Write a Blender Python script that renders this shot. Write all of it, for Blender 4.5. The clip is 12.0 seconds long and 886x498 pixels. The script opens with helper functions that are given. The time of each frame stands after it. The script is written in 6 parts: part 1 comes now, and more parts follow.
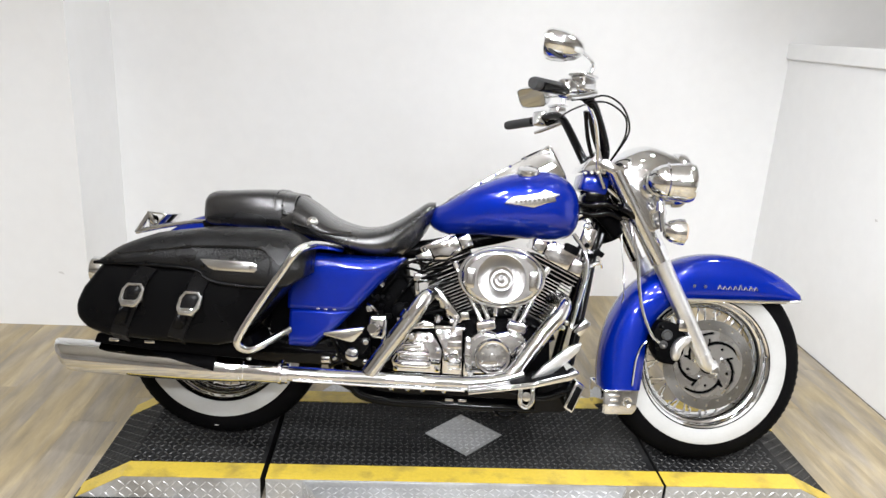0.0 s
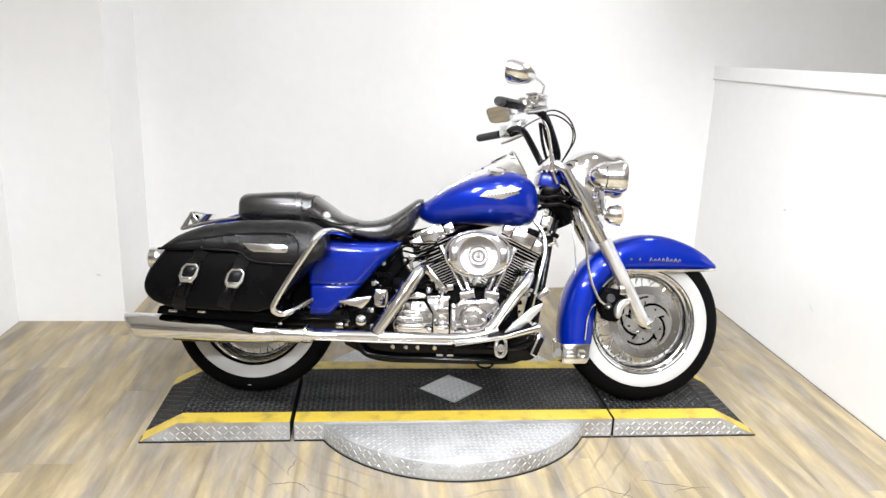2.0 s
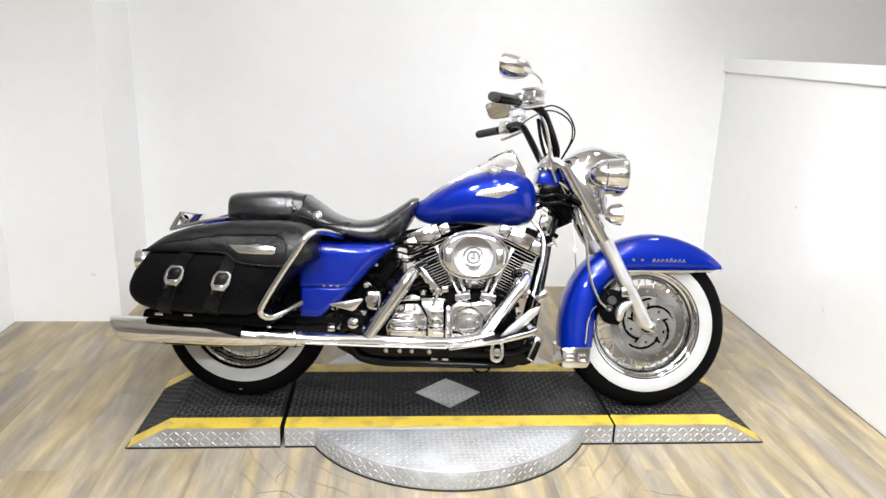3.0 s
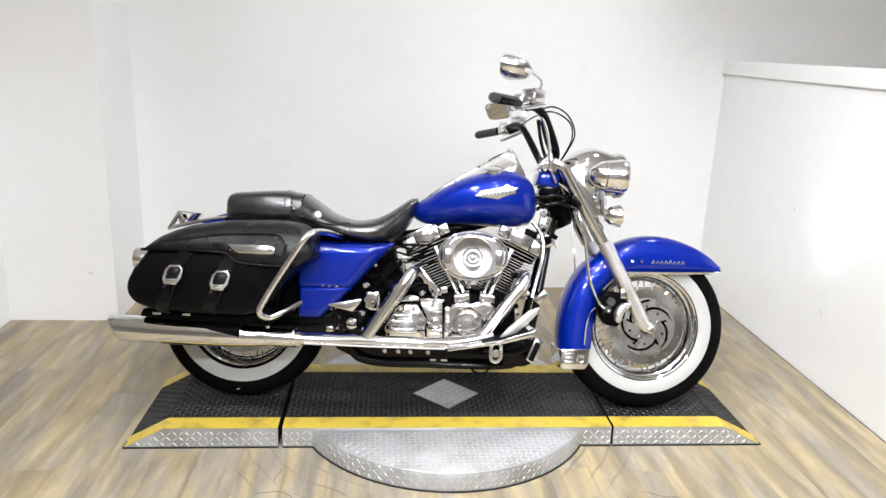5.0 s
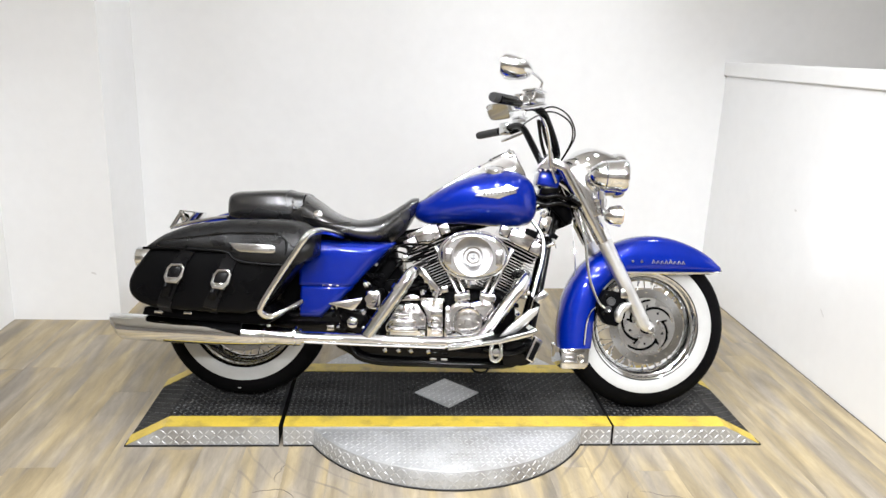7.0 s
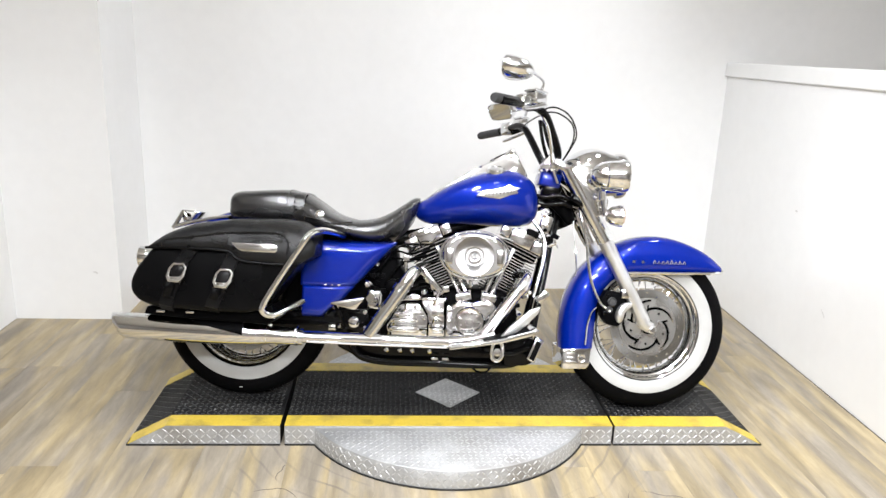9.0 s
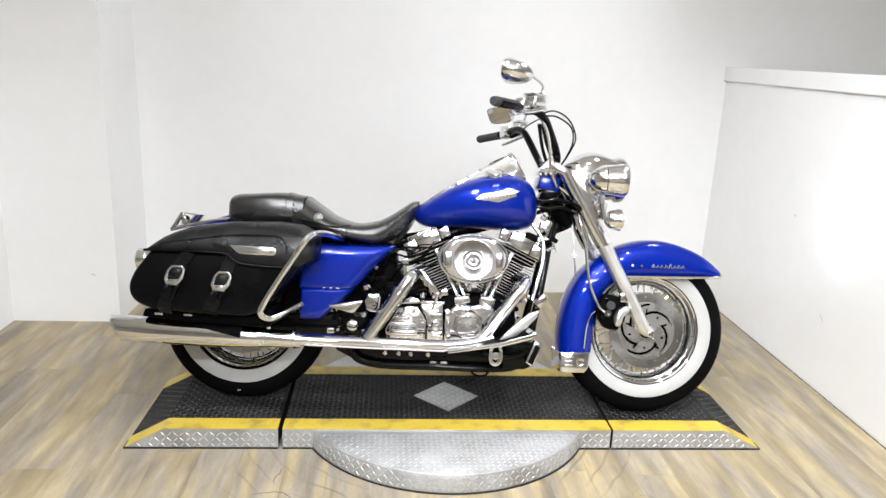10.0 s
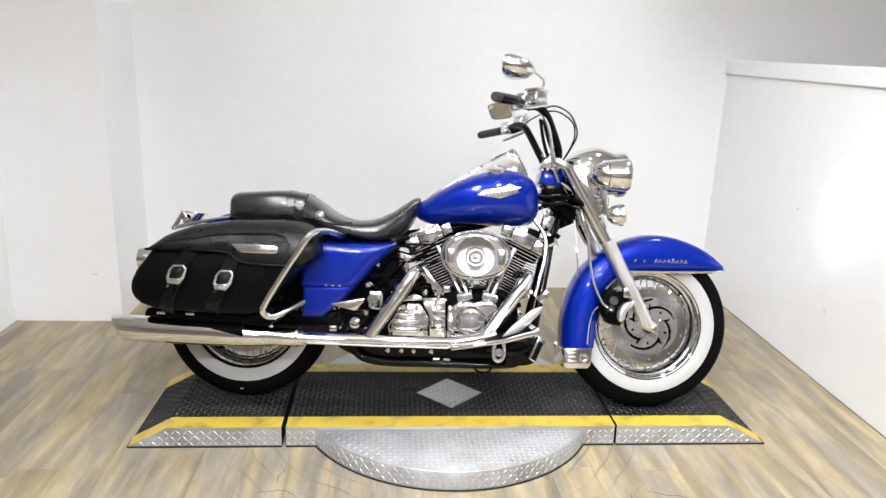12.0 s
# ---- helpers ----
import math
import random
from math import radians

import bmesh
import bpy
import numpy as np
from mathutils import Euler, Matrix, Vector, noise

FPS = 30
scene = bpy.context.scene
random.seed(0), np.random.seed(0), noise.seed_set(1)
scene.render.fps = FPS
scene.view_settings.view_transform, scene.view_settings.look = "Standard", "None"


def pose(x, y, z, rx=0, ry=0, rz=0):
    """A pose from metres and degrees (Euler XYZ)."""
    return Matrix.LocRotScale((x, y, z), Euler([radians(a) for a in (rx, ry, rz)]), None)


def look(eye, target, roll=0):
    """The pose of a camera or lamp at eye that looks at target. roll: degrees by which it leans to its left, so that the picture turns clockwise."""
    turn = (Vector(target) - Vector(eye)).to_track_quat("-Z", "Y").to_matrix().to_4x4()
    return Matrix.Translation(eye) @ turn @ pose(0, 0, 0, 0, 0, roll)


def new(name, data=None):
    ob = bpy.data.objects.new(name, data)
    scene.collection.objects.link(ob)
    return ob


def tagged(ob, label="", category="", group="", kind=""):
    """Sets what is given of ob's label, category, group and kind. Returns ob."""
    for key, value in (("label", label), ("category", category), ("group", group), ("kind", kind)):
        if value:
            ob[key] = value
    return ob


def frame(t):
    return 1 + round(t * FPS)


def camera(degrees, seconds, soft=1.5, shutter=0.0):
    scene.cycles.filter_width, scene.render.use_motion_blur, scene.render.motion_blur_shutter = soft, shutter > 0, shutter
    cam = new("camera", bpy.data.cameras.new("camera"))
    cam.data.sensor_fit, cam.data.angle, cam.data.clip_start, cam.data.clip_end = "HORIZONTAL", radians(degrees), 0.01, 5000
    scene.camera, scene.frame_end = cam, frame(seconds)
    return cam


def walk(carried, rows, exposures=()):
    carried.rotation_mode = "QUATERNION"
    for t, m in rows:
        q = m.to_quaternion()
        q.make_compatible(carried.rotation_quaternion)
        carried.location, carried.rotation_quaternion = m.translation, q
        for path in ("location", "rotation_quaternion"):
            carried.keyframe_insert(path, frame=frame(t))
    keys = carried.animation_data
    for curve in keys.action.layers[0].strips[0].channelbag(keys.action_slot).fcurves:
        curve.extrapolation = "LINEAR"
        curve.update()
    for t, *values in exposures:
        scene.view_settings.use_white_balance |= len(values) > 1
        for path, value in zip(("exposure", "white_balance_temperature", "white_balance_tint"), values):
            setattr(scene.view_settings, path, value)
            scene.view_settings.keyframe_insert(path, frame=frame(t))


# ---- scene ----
cam = camera(62.4, 12.0, soft=1.5)
PATH = [
    (0, (-0.252, -2.164, 1.399), (-0.113, -0.259, 0.806), 3.3),
    (0.2, (-0.257, -2.275, 1.415), (-0.124, -0.364, 0.841), 2.1),
    (0.5, (-0.244, -2.434, 1.412), (-0.1, -0.53, 0.816), 3.3),
    (0.8, (-0.266, -2.545, 1.412), (-0.154, -0.633, 0.833), 1.7),
    (1, (-0.279, -2.595, 1.422), (-0.169, -0.683, 0.846), 1.9),
    (1.3, (-0.328, -2.658, 1.420), (-0.188, -0.746, 0.848), 2.3),
    (1.5, (-0.358, -2.695, 1.414), (-0.218, -0.78, 0.855), 1.9),
    (2, (-0.341, -2.746, 1.418), (-0.134, -0.826, 0.895), 2.2),
    (2.2, (-0.321, -2.724, 1.434), (-0.139, -0.807, 0.895), 0.9),
    (2.5, (-0.291, -2.698, 1.427), (-0.123, -0.778, 0.895), 1.4),
    (2.8, (-0.264, -2.668, 1.424), (-0.090, -0.752, 0.876), 1.4),
    (3, (-0.257, -2.662, 1.42), (-0.091, -0.743, 0.881), 1.8),
    (5, (-0.269, -2.657, 1.42), (-0.092, -0.739, 0.882), 2.2),
    (5.5, (-0.264, -2.662, 1.419), (-0.09, -0.744, 0.88), 2.1),
    (6, (-0.26, -2.664, 1.412), (-0.076, -0.746, 0.875), 2.1),
    (6.5, (-0.26, -2.666, 1.41), (-0.082, -0.748, 0.872), 2.1),
    (7, (-0.258, -2.67, 1.411), (-0.091, -0.749, 0.88), 2.2),
    (9, (-0.261, -2.675, 1.412), (-0.096, -0.754, 0.881), 2.3),
    (9.5, (-0.261, -2.674, 1.408), (-0.092, -0.754, 0.873), 2.2),
    (10, (-0.262, -2.673, 1.411), (-0.093, -0.749, 0.889), 2.5),
    (10.5, (-0.252, -2.671, 1.408), (-0.087, -0.747, 0.888), 2.3),
    (11, (-0.264, -2.668, 1.407), (-0.094, -0.747, 0.878), 2.2),
    (11.5, (-0.265, -2.665, 1.404), (-0.094, -0.744, 0.874), 2.1),
    (12, (-0.266, -2.664, 1.413), (-0.099, -0.743, 0.879), 2.0),
]
STOPS = [(0.0, -0.30), (0.5, -0.22), (1.5, -0.14), (2.5, -0.16), (3.2, -0.24), (5.0, -0.31), (6.0, -0.29), (6.5, -0.24), (7.2, -0.23), (9.0, -0.19), (9.6, -0.24), (10.5, -0.35), (11.0, -0.39), (12.0, -0.35)]
walk(cam, [(t, look(eye, target, roll)) for t, eye, target, roll in PATH], STOPS)

# ---- world and light ----
world = bpy.data.worlds.new("world")
scene.world = world
world.use_nodes = True
world.node_tree.nodes["Background"].inputs[0].default_value = (0.9, 0.95, 1.0, 1)
world.node_tree.nodes["Background"].inputs[1].default_value = 0.3


def area_lamp(name, eye, target, sx, sy, watts, colour=(0.938, 0.958, 1.0)):
    data = bpy.data.lights.new(name, "AREA")
    data.shape, data.size, data.size_y, data.energy, data.color = "RECTANGLE", sx, sy, watts, colour
    ob = new(name, data)
    ob.matrix_world = look(eye, target)
    return ob


# Unseen lamps; the y -5.8 row is added to brighten the front wall.
for ly, watts, ahead, spread in ((-0.5, 2.5, 0.0, 160), (-1.6, 21, 0.0, 130), (-2.8, 26, 0.5, 135), (-4.2, 31, 2.6, 120), (-5.8, 18, 0.0, 175)):
    for lx, part_of in ((-1.2, 0.95), (-0.1, 1.15), (0.9, 1.08)):
        lamp = area_lamp("unseen_ceiling_lamp", (lx, ly, 3.1), (lx + (0.9 - 0.5 * lx) * ahead / 3, ly + 0.001 + ahead, 0), 0.20 + 0.08 * ahead, 0.05 + 0.03 * ahead, watts * part_of)
        lamp.data.spread = radians(spread)
# Added fill lamp without a known fixture: brightens the return face.
area_lamp("unseen_ceiling_lamp", (1.55, 0.45, 3.1), (-1.3, 1.2, 0.8), 0.4, 0.4, 22).data.spread = radians(100)
# Added fill lamp without a known fixture: brightens the partition.
area_lamp("unseen_ceiling_lamp", (-0.9, -1.1, 3.1), (1.72, 0.5, 0.6), 0.25, 0.25, 13).data.spread = radians(66)
# Added spot, no such fixture known: throws a bright oval on the partition.
area_lamp("partition_oval_helper", (-0.9, -1.1, 3.1), (1.702, 0.20, 0.83), 0.08, 0.08, 0.45).data.spread = radians(7.5)
# Added uplight, no pendant known: brightens the ceiling mirrored in the chrome.
area_lamp("ceiling_uplight_helper", (0.0, -2.6, 2.55), (0.0, -2.599, 3.2), 2.4, 1.6, 42)


# ---- materials ----
def material(name, colour, rough=0.5, metal=0.0, coat=0.0, vary=0.12, scale=6.0, bump=0.0, bump_scale=200.0, stretch=(1, 1, 1),
             dark=None, amount=0.0, island=False, aniso=0.0, rough_vary=0.0, stain_scale=2.0, spec=0.5):
    """Principled surface with broad and fine variation, optional stains and fine relief."""
    m = bpy.data.materials.new(name)
    m.use_nodes = True
    nt = m.node_tree
    bsdf = nt.nodes["Principled BSDF"]
    bsdf.inputs["Roughness"].default_value = rough
    bsdf.inputs["Metallic"].default_value = metal
    bsdf.inputs["Coat Weight"].default_value = coat
    bsdf.inputs["Coat Roughness"].default_value = 0.03
    bsdf.inputs["Specular IOR Level"].default_value = spec
    link = nt.links.new
    tc = nt.nodes.new("ShaderNodeTexCoord")
    mp = nt.nodes.new("ShaderNodeMapping")
    mp.inputs["Scale"].default_value = stretch
    link(tc.outputs["Object"], mp.inputs["Vector"])

    def noise_tex(s, detail=4):
        n = nt.nodes.new("ShaderNodeTexNoise")
        n.inputs["Scale"].default_value, n.inputs["Detail"].default_value = s, detail
        link(mp.outputs["Vector"], n.inputs["Vector"])
        return n

    broad, fine = noise_tex(scale), noise_tex(scale * 11)
    add = nt.nodes.new("ShaderNodeMath")
    add.operation = "ADD"
    link(broad.outputs["Fac"], add.inputs[0])
    link(fine.outputs["Fac"], add.inputs[1])
    ramp = nt.nodes.new("ShaderNodeMapRange")
    ramp.inputs["From Min"].default_value, ramp.inputs["From Max"].default_value = 0.6, 1.4
    ramp.inputs["To Min"].default_value, ramp.inputs["To Max"].default_value = 1 - vary, 1 + vary
    link(add.outputs[0], ramp.inputs["Value"])
    mul = nt.nodes.new("ShaderNodeVectorMath")
    mul.operation = "SCALE"
    mul.inputs[0].default_value = colour[:3]
    link(ramp.outputs["Result"], mul.inputs["Scale"])
    out = mul.outputs["Vector"]
    if dark is not None:
        st = noise_tex(stain_scale, 8)
        sr = nt.nodes.new("ShaderNodeMapRange")
        sr.inputs["From Min"].default_value, sr.inputs["From Max"].default_value = 0.5, 0.72
        sr.inputs["To Max"].default_value = amount
        link(st.outputs["Fac"], sr.inputs["Value"])
        mix = nt.nodes.new("ShaderNodeMix")
        mix.data_type = "RGBA"
        link(sr.outputs["Result"], mix.inputs["Factor"])
        link(out, mix.inputs[6])
        mix.inputs[7].default_value = (*dark, 1)
        out = mix.outputs[2]
    link(out, bsdf.inputs["Base Color"])
    if rough_vary:
        rr = nt.nodes.new("ShaderNodeMapRange")
        rr.inputs["From Min"].default_value, rr.inputs["From Max"].default_value = 0.3, 0.7
        rr.inputs["To Min"].default_value, rr.inputs["To Max"].default_value = max(0.02, rough - rough_vary), rough + rough_vary
        link(broad.outputs["Fac"], rr.inputs["Value"])
        link(rr.outputs["Result"], bsdf.inputs["Roughness"])
    if bump:
        bn = noise_tex(bump_scale, 3)
        b = nt.nodes.new("ShaderNodeBump")
        b.inputs["Strength"].default_value, b.inputs["Distance"].default_value = bump, 0.002
        link(bn.outputs["Fac"], b.inputs["Height"])
        link(b.outputs["Normal"], bsdf.inputs["Normal"])
    if aniso:
        bsdf.inputs["Anisotropic"].default_value = aniso
        tg = nt.nodes.new("ShaderNodeTangent")
        tg.direction_type, tg.axis = "RADIAL", "Y"
        link(tg.outputs["Tangent"], bsdf.inputs["Tangent"])
    return m


WALL = material("wall_paint", (0.8, 0.8, 0.795), 0.3, vary=0.025, scale=1.5, bump=0.08, bump_scale=120, dark=(0.7, 0.69, 0.675), amount=0.35, stain_scale=0.9)
# For unseen walls; dark blotches are added to give chrome reflections contrast.
ROOM = material("reflected_room_paint", (0.66, 0.645, 0.63), 0.7, vary=0.08, scale=1.0, dark=(0.15, 0.145, 0.14), amount=0.5, stain_scale=0.8)
CEIL = material("ceiling_paint", (0.8, 0.795, 0.785), 0.8, vary=0.04, scale=1.5)
CHROME = material("chrome", (0.80, 0.81, 0.825), 0.03, 1.0, vary=0.03, scale=8, rough_vary=0.015, bump=0.012, bump_scale=28)
ENGINE_CHROME = material("engine_chrome", (0.84, 0.845, 0.855), 0.07, 1.0, vary=0.05, scale=14, rough_vary=0.03, bump=0.10, bump_scale=70)
ALU = material("polished_aluminium", (0.72, 0.715, 0.705), 0.14, 1.0, vary=0.06, scale=25, bump=0.03, bump_scale=300, rough_vary=0.03)
SPUN = material("spun_chrome", (0.45, 0.45, 0.45), 0.30, 1.0, vary=0.03, scale=20, aniso=0.88)
STEEL = material("disc_steel", (0.47, 0.465, 0.455), 0.24, 1.0, vary=0.1, scale=30, aniso=0.6, rough_vary=0.03)
BRUSHED = material("brushed_steel", (0.64, 0.635, 0.625), 0.28, 1.0, vary=0.08, scale=18, rough_vary=0.04)
CAST = material("brushed_aluminium", (0.80, 0.80, 0.80), 0.34, 1.0, vary=0.06, scale=18, rough_vary=0.04)
SATIN = material("satin_chrome", (0.82, 0.82, 0.815), 0.22, 1.0, vary=0.05, scale=14, rough_vary=0.06)
BLUE = material("blue_paint", (0.0006, 0.0145, 0.25), 0.34, 0.35, coat=1.0, spec=0.0, vary=0.06, scale=5, bump=0.006, bump_scale=900)
BLACK = material("black_paint", (0.0018, 0.0018, 0.002), 0.12, coat=0.08, spec=0.14, vary=0.3, scale=10)
MATT = material("black_crackle", (0.0015, 0.0015, 0.0018), 0.5, spec=0.03, vary=0.4, scale=30, bump=0.3, bump_scale=260)
LEATHER = material("black_leather", (0.0022, 0.0022, 0.0025), 0.30, vary=0.3, scale=9, bump=0.2, bump_scale=330, rough_vary=0.1, spec=0.11)
GRAINED = material("grained_leather", (0.0045, 0.0045, 0.005), 0.33, vary=0.35, scale=14, bump=0.9, bump_scale=190, rough_vary=0.12, spec=0.32, dark=(0.01, 0.01, 0.01), amount=0.5, stain_scale=6)
STRAP = material("strap_leather", (0.004, 0.004, 0.0045), 0.3, vary=0.3, scale=12, bump=0.3, bump_scale=300, rough_vary=0.08, spec=0.22)
VINYL = material("seat_vinyl", (0.009, 0.009, 0.0098), 0.26, vary=0.3, scale=8, bump=0.15, bump_scale=380, rough_vary=0.06, spec=1.0, coat=0.35)
RUBBER = material("tyre_rubber", (0.0022, 0.0022, 0.0025), 0.65, spec=0.04, vary=0.3, scale=14, bump=0.2, bump_scale=240, dark=(0.008, 0.0077, 0.0074), amount=0.3, stain_scale=5)
GRIP = material("grip_rubber", (0.03, 0.03, 0.031), 0.6, vary=0.25, scale=30, bump=0.3, bump_scale=300)
WHITEWALL = material("whitewall", (0.40, 0.40, 0.392), 0.5, vary=0.05, scale=12, dark=(0.32, 0.31, 0.29), amount=0.4, stain_scale=7)
CLEAR = material("clear_lens", (0.55, 0.40, 0.27), 0.1, coat=1.0, vary=0.08, scale=40)
RED = material("red_lens", (0.5, 0.01, 0.015), 0.12, coat=1.0, vary=0.08, scale=40)
TREAD = material("tread_plate", (0.46, 0.465, 0.468), 0.46, 0.6, vary=0.18, scale=9, bump=0.12, bump_scale=160, dark=(0.24, 0.225, 0.205), amount=0.7, rough_vary=0.1, stain_scale=5)
TREAD_BAR = material("worn_tread_bar", (0.64, 0.645, 0.65), 0.38, 0.65, vary=0.12, scale=14, rough_vary=0.06)
DECK = material("black_deck_paint", (0.010, 0.010, 0.0105), 0.5, vary=0.35, scale=5, bump=0.2, bump_scale=180, dark=(0.04, 0.039, 0.0375), amount=0.6, rough_vary=0.12, stain_scale=3, spec=0.06)
DECK_WORN = material("worn_tread_paint", (0.05, 0.05, 0.049), 0.34, 0.4, vary=0.5, scale=6, bump=0.1, bump_scale=200, rough_vary=0.1, spec=0.3)
YELLOW = material("yellow_paint", (0.56, 0.41, 0.05), 0.42, vary=0.12, scale=8, bump=0.12, bump_scale=150, dark=(0.14, 0.11, 0.045), amount=0.55, stain_scale=16)
# Dark colour that paints shadow lines and gaps along the floor.
DARK_LINE = material("dark_line", (0.01, 0.01, 0.01), 0.7, vary=0.2)
SUBFLOOR = material("subfloor", (0.12, 0.095, 0.07), 0.8, vary=0.2)


def plank_material():
    m = bpy.data.materials.new("floor_plank")
    m.use_nodes = True
    nt = m.node_tree
    link = nt.links.new
    bsdf = nt.nodes["Principled BSDF"]
    info = nt.nodes.new("ShaderNodeObjectInfo")
    isl = nt.nodes.new("ShaderNodeNewGeometry")
    rnd = nt.nodes.new("ShaderNodeMath")
    rnd.operation = "ADD"
    link(info.outputs["Random"], rnd.inputs[0])
    link(isl.outputs["Random Per Island"], rnd.inputs[1])
    fr = nt.nodes.new("ShaderNodeMath")
    fr.operation = "FRACT"
    link(rnd.outputs[0], fr.inputs[0])
    ramp = nt.nodes.new("ShaderNodeValToRGB")
    stops = [(0.0, (0.268, 0.228, 0.165)), (0.25, (0.305, 0.259, 0.18)), (0.5, (0.28, 0.241, 0.177)), (0.75, (0.308, 0.257, 0.171)), (1.0, (0.291, 0.25, 0.18))]
    while len(ramp.color_ramp.elements) < len(stops):
        ramp.color_ramp.elements.new(0.5)
    for e, (p, c) in zip(ramp.color_ramp.elements, stops):
        e.position, e.color = p, (*c, 1)
    link(fr.outputs[0], ramp.inputs["Fac"])
    tc = nt.nodes.new("ShaderNodeNewGeometry")
    off = nt.nodes.new("ShaderNodeVectorMath")
    off.operation = "SCALE"
    off.inputs[0].default_value = (7.3, 5.1, 3.7)
    link(fr.outputs[0], off.inputs["Scale"])
    pos = nt.nodes.new("ShaderNodeVectorMath")
    pos.operation = "ADD"
    link(tc.outputs["Position"], pos.inputs[0])
    link(off.outputs["Vector"], pos.inputs[1])
    mp = nt.nodes.new("ShaderNodeMapping")
    mp.inputs["Scale"].default_value = (1, 0.15, 1)
    link(pos.outputs["Vector"], mp.inputs["Vector"])
    col = ramp.outputs["Color"]
    hue = nt.nodes.new("ShaderNodeTexNoise")
    hue.inputs["Scale"].default_value, hue.inputs["Detail"].default_value, hue.inputs["Distortion"].default_value = 11, 2, 0.8
    link(mp.outputs["Vector"], hue.inputs["Vector"])
    hr = nt.nodes.new("ShaderNodeMapRange")
    hr.inputs["From Min"].default_value, hr.inputs["From Max"].default_value = 0.38, 0.62
    link(hue.outputs["Fac"], hr.inputs["Value"])
    tint = nt.nodes.new("ShaderNodeMix")
    tint.data_type = "RGBA"
    link(hr.outputs["Result"], tint.inputs["Factor"])
    tint.inputs[6].default_value, tint.inputs[7].default_value = (0.87, 0.89, 0.99, 1), (1.15, 1.09, 0.93, 1)
    tm = nt.nodes.new("ShaderNodeVectorMath")
    tm.operation = "MULTIPLY"
    link(col, tm.inputs[0])
    link(tint.outputs[2], tm.inputs[1])
    col = tm.outputs["Vector"]
    for s, lo, hi, d in ((13, 0.74, 1.27, 1), (34, 0.90, 1.10, 3), (90, 0.92, 1.08, 4), (300, 0.95, 1.05, 2)):
        n = nt.nodes.new("ShaderNodeTexNoise")
        n.inputs["Scale"].default_value, n.inputs["Detail"].default_value = s, d
        n.inputs["Distortion"].default_value = 0.6
        link(mp.outputs["Vector"], n.inputs["Vector"])
        r = nt.nodes.new("ShaderNodeMapRange")
        r.inputs["From Min"].default_value, r.inputs["From Max"].default_value = 0.28, 0.72
        r.inputs["To Min"].default_value, r.inputs["To Max"].default_value = lo, hi
        link(n.outputs["Fac"], r.inputs["Value"])
        v = nt.nodes.new("ShaderNodeVectorMath")
        v.operation = "SCALE"
        link(col, v.inputs[0])
        link(r.outputs["Result"], v.inputs["Scale"])
        col = v.outputs["Vector"]
    # scattered small knots
    kn_map = nt.nodes.new("ShaderNodeMapping")
    kn_map.inputs["Scale"].default_value = (1, 0.45, 0)
    link(pos.outputs["Vector"], kn_map.inputs["Vector"])
    kn = nt.nodes.new("ShaderNodeTexVoronoi")
    kn.inputs["Scale"].default_value = 2.4
    link(kn_map.outputs["Vector"], kn.inputs["Vector"])
    kr = nt.nodes.new("ShaderNodeMapRange")
    kr.inputs["From Min"].default_value, kr.inputs["From Max"].default_value = 0.01, 0.05
    kr.inputs["To Min"].default_value, kr.inputs["To Max"].default_value = 0.45, 1.0
    link(kn.outputs["Distance"], kr.inputs["Value"])
    kv = nt.nodes.new("ShaderNodeVectorMath")
    kv.operation = "SCALE"
    link(col, kv.inputs[0])
    link(kr.outputs["Result"], kv.inputs["Scale"])
    col = kv.outputs["Vector"]
    ln = nt.nodes.new("ShaderNodeVectorMath")
    ln.operation = "DISTANCE"
    ln.inputs[1].default_value = (-0.06, 0.0, 0.0)
    wob = nt.nodes.new("ShaderNodeTexNoise")
    wob.inputs["Scale"].default_value = 3.0
    link(tc.outputs["Position"], wob.inputs["Vector"])
    link(tc.outputs["Position"], ln.inputs[0])
    rsum = nt.nodes.new("ShaderNodeMath")
    rsum.operation = "MULTIPLY_ADD"
    rsum.inputs[1].default_value = 0.12
    link(wob.outputs["Fac"], rsum.inputs[0])
    link(ln.outputs["Value"], rsum.inputs[2])
    saw = nt.nodes.new("ShaderNodeTexWave")
    saw.bands_direction, saw.inputs["Scale"].default_value, saw.inputs["Distortion"].default_value = "X", 4.2, 1.5
    cx = nt.nodes.new("ShaderNodeCombineXYZ")
    link(rsum.outputs[0], cx.inputs[0])
    link(cx.outputs[0], saw.inputs["Vector"])
    thin = nt.nodes.new("ShaderNodeMapRange")
    thin.inputs["From Min"].default_value, thin.inputs["From Max"].default_value = 0.93, 0.99
    link(saw.outputs["Fac"], thin.inputs["Value"])
    zone = nt.nodes.new("ShaderNodeMapRange")
    zone.inputs["From Min"].default_value, zone.inputs["From Max"].default_value = 0.95, 0.80
    link(ln.outputs["Value"], zone.inputs["Value"])
    patch = nt.nodes.new("ShaderNodeMapRange")
    patch.inputs["From Min"].default_value, patch.inputs["From Max"].default_value = 0.42, 0.6
    link(wob.outputs["Fac"], patch.inputs["Value"])
    m1 = nt.nodes.new("ShaderNodeMath")
    m1.operation = "MULTIPLY"
    link(thin.outputs["Result"], m1.inputs[0])
    link(zone.outputs["Result"], m1.inputs[1])
    m2 = nt.nodes.new("ShaderNodeMath")
    m2.operation = "MULTIPLY"
    link(m1.outputs[0], m2.inputs[0])
    link(patch.outputs["Result"], m2.inputs[1])
    m3 = nt.nodes.new("ShaderNodeMath")
    m3.operation = "MULTIPLY"
    m3.inputs[1].default_value = 0.6
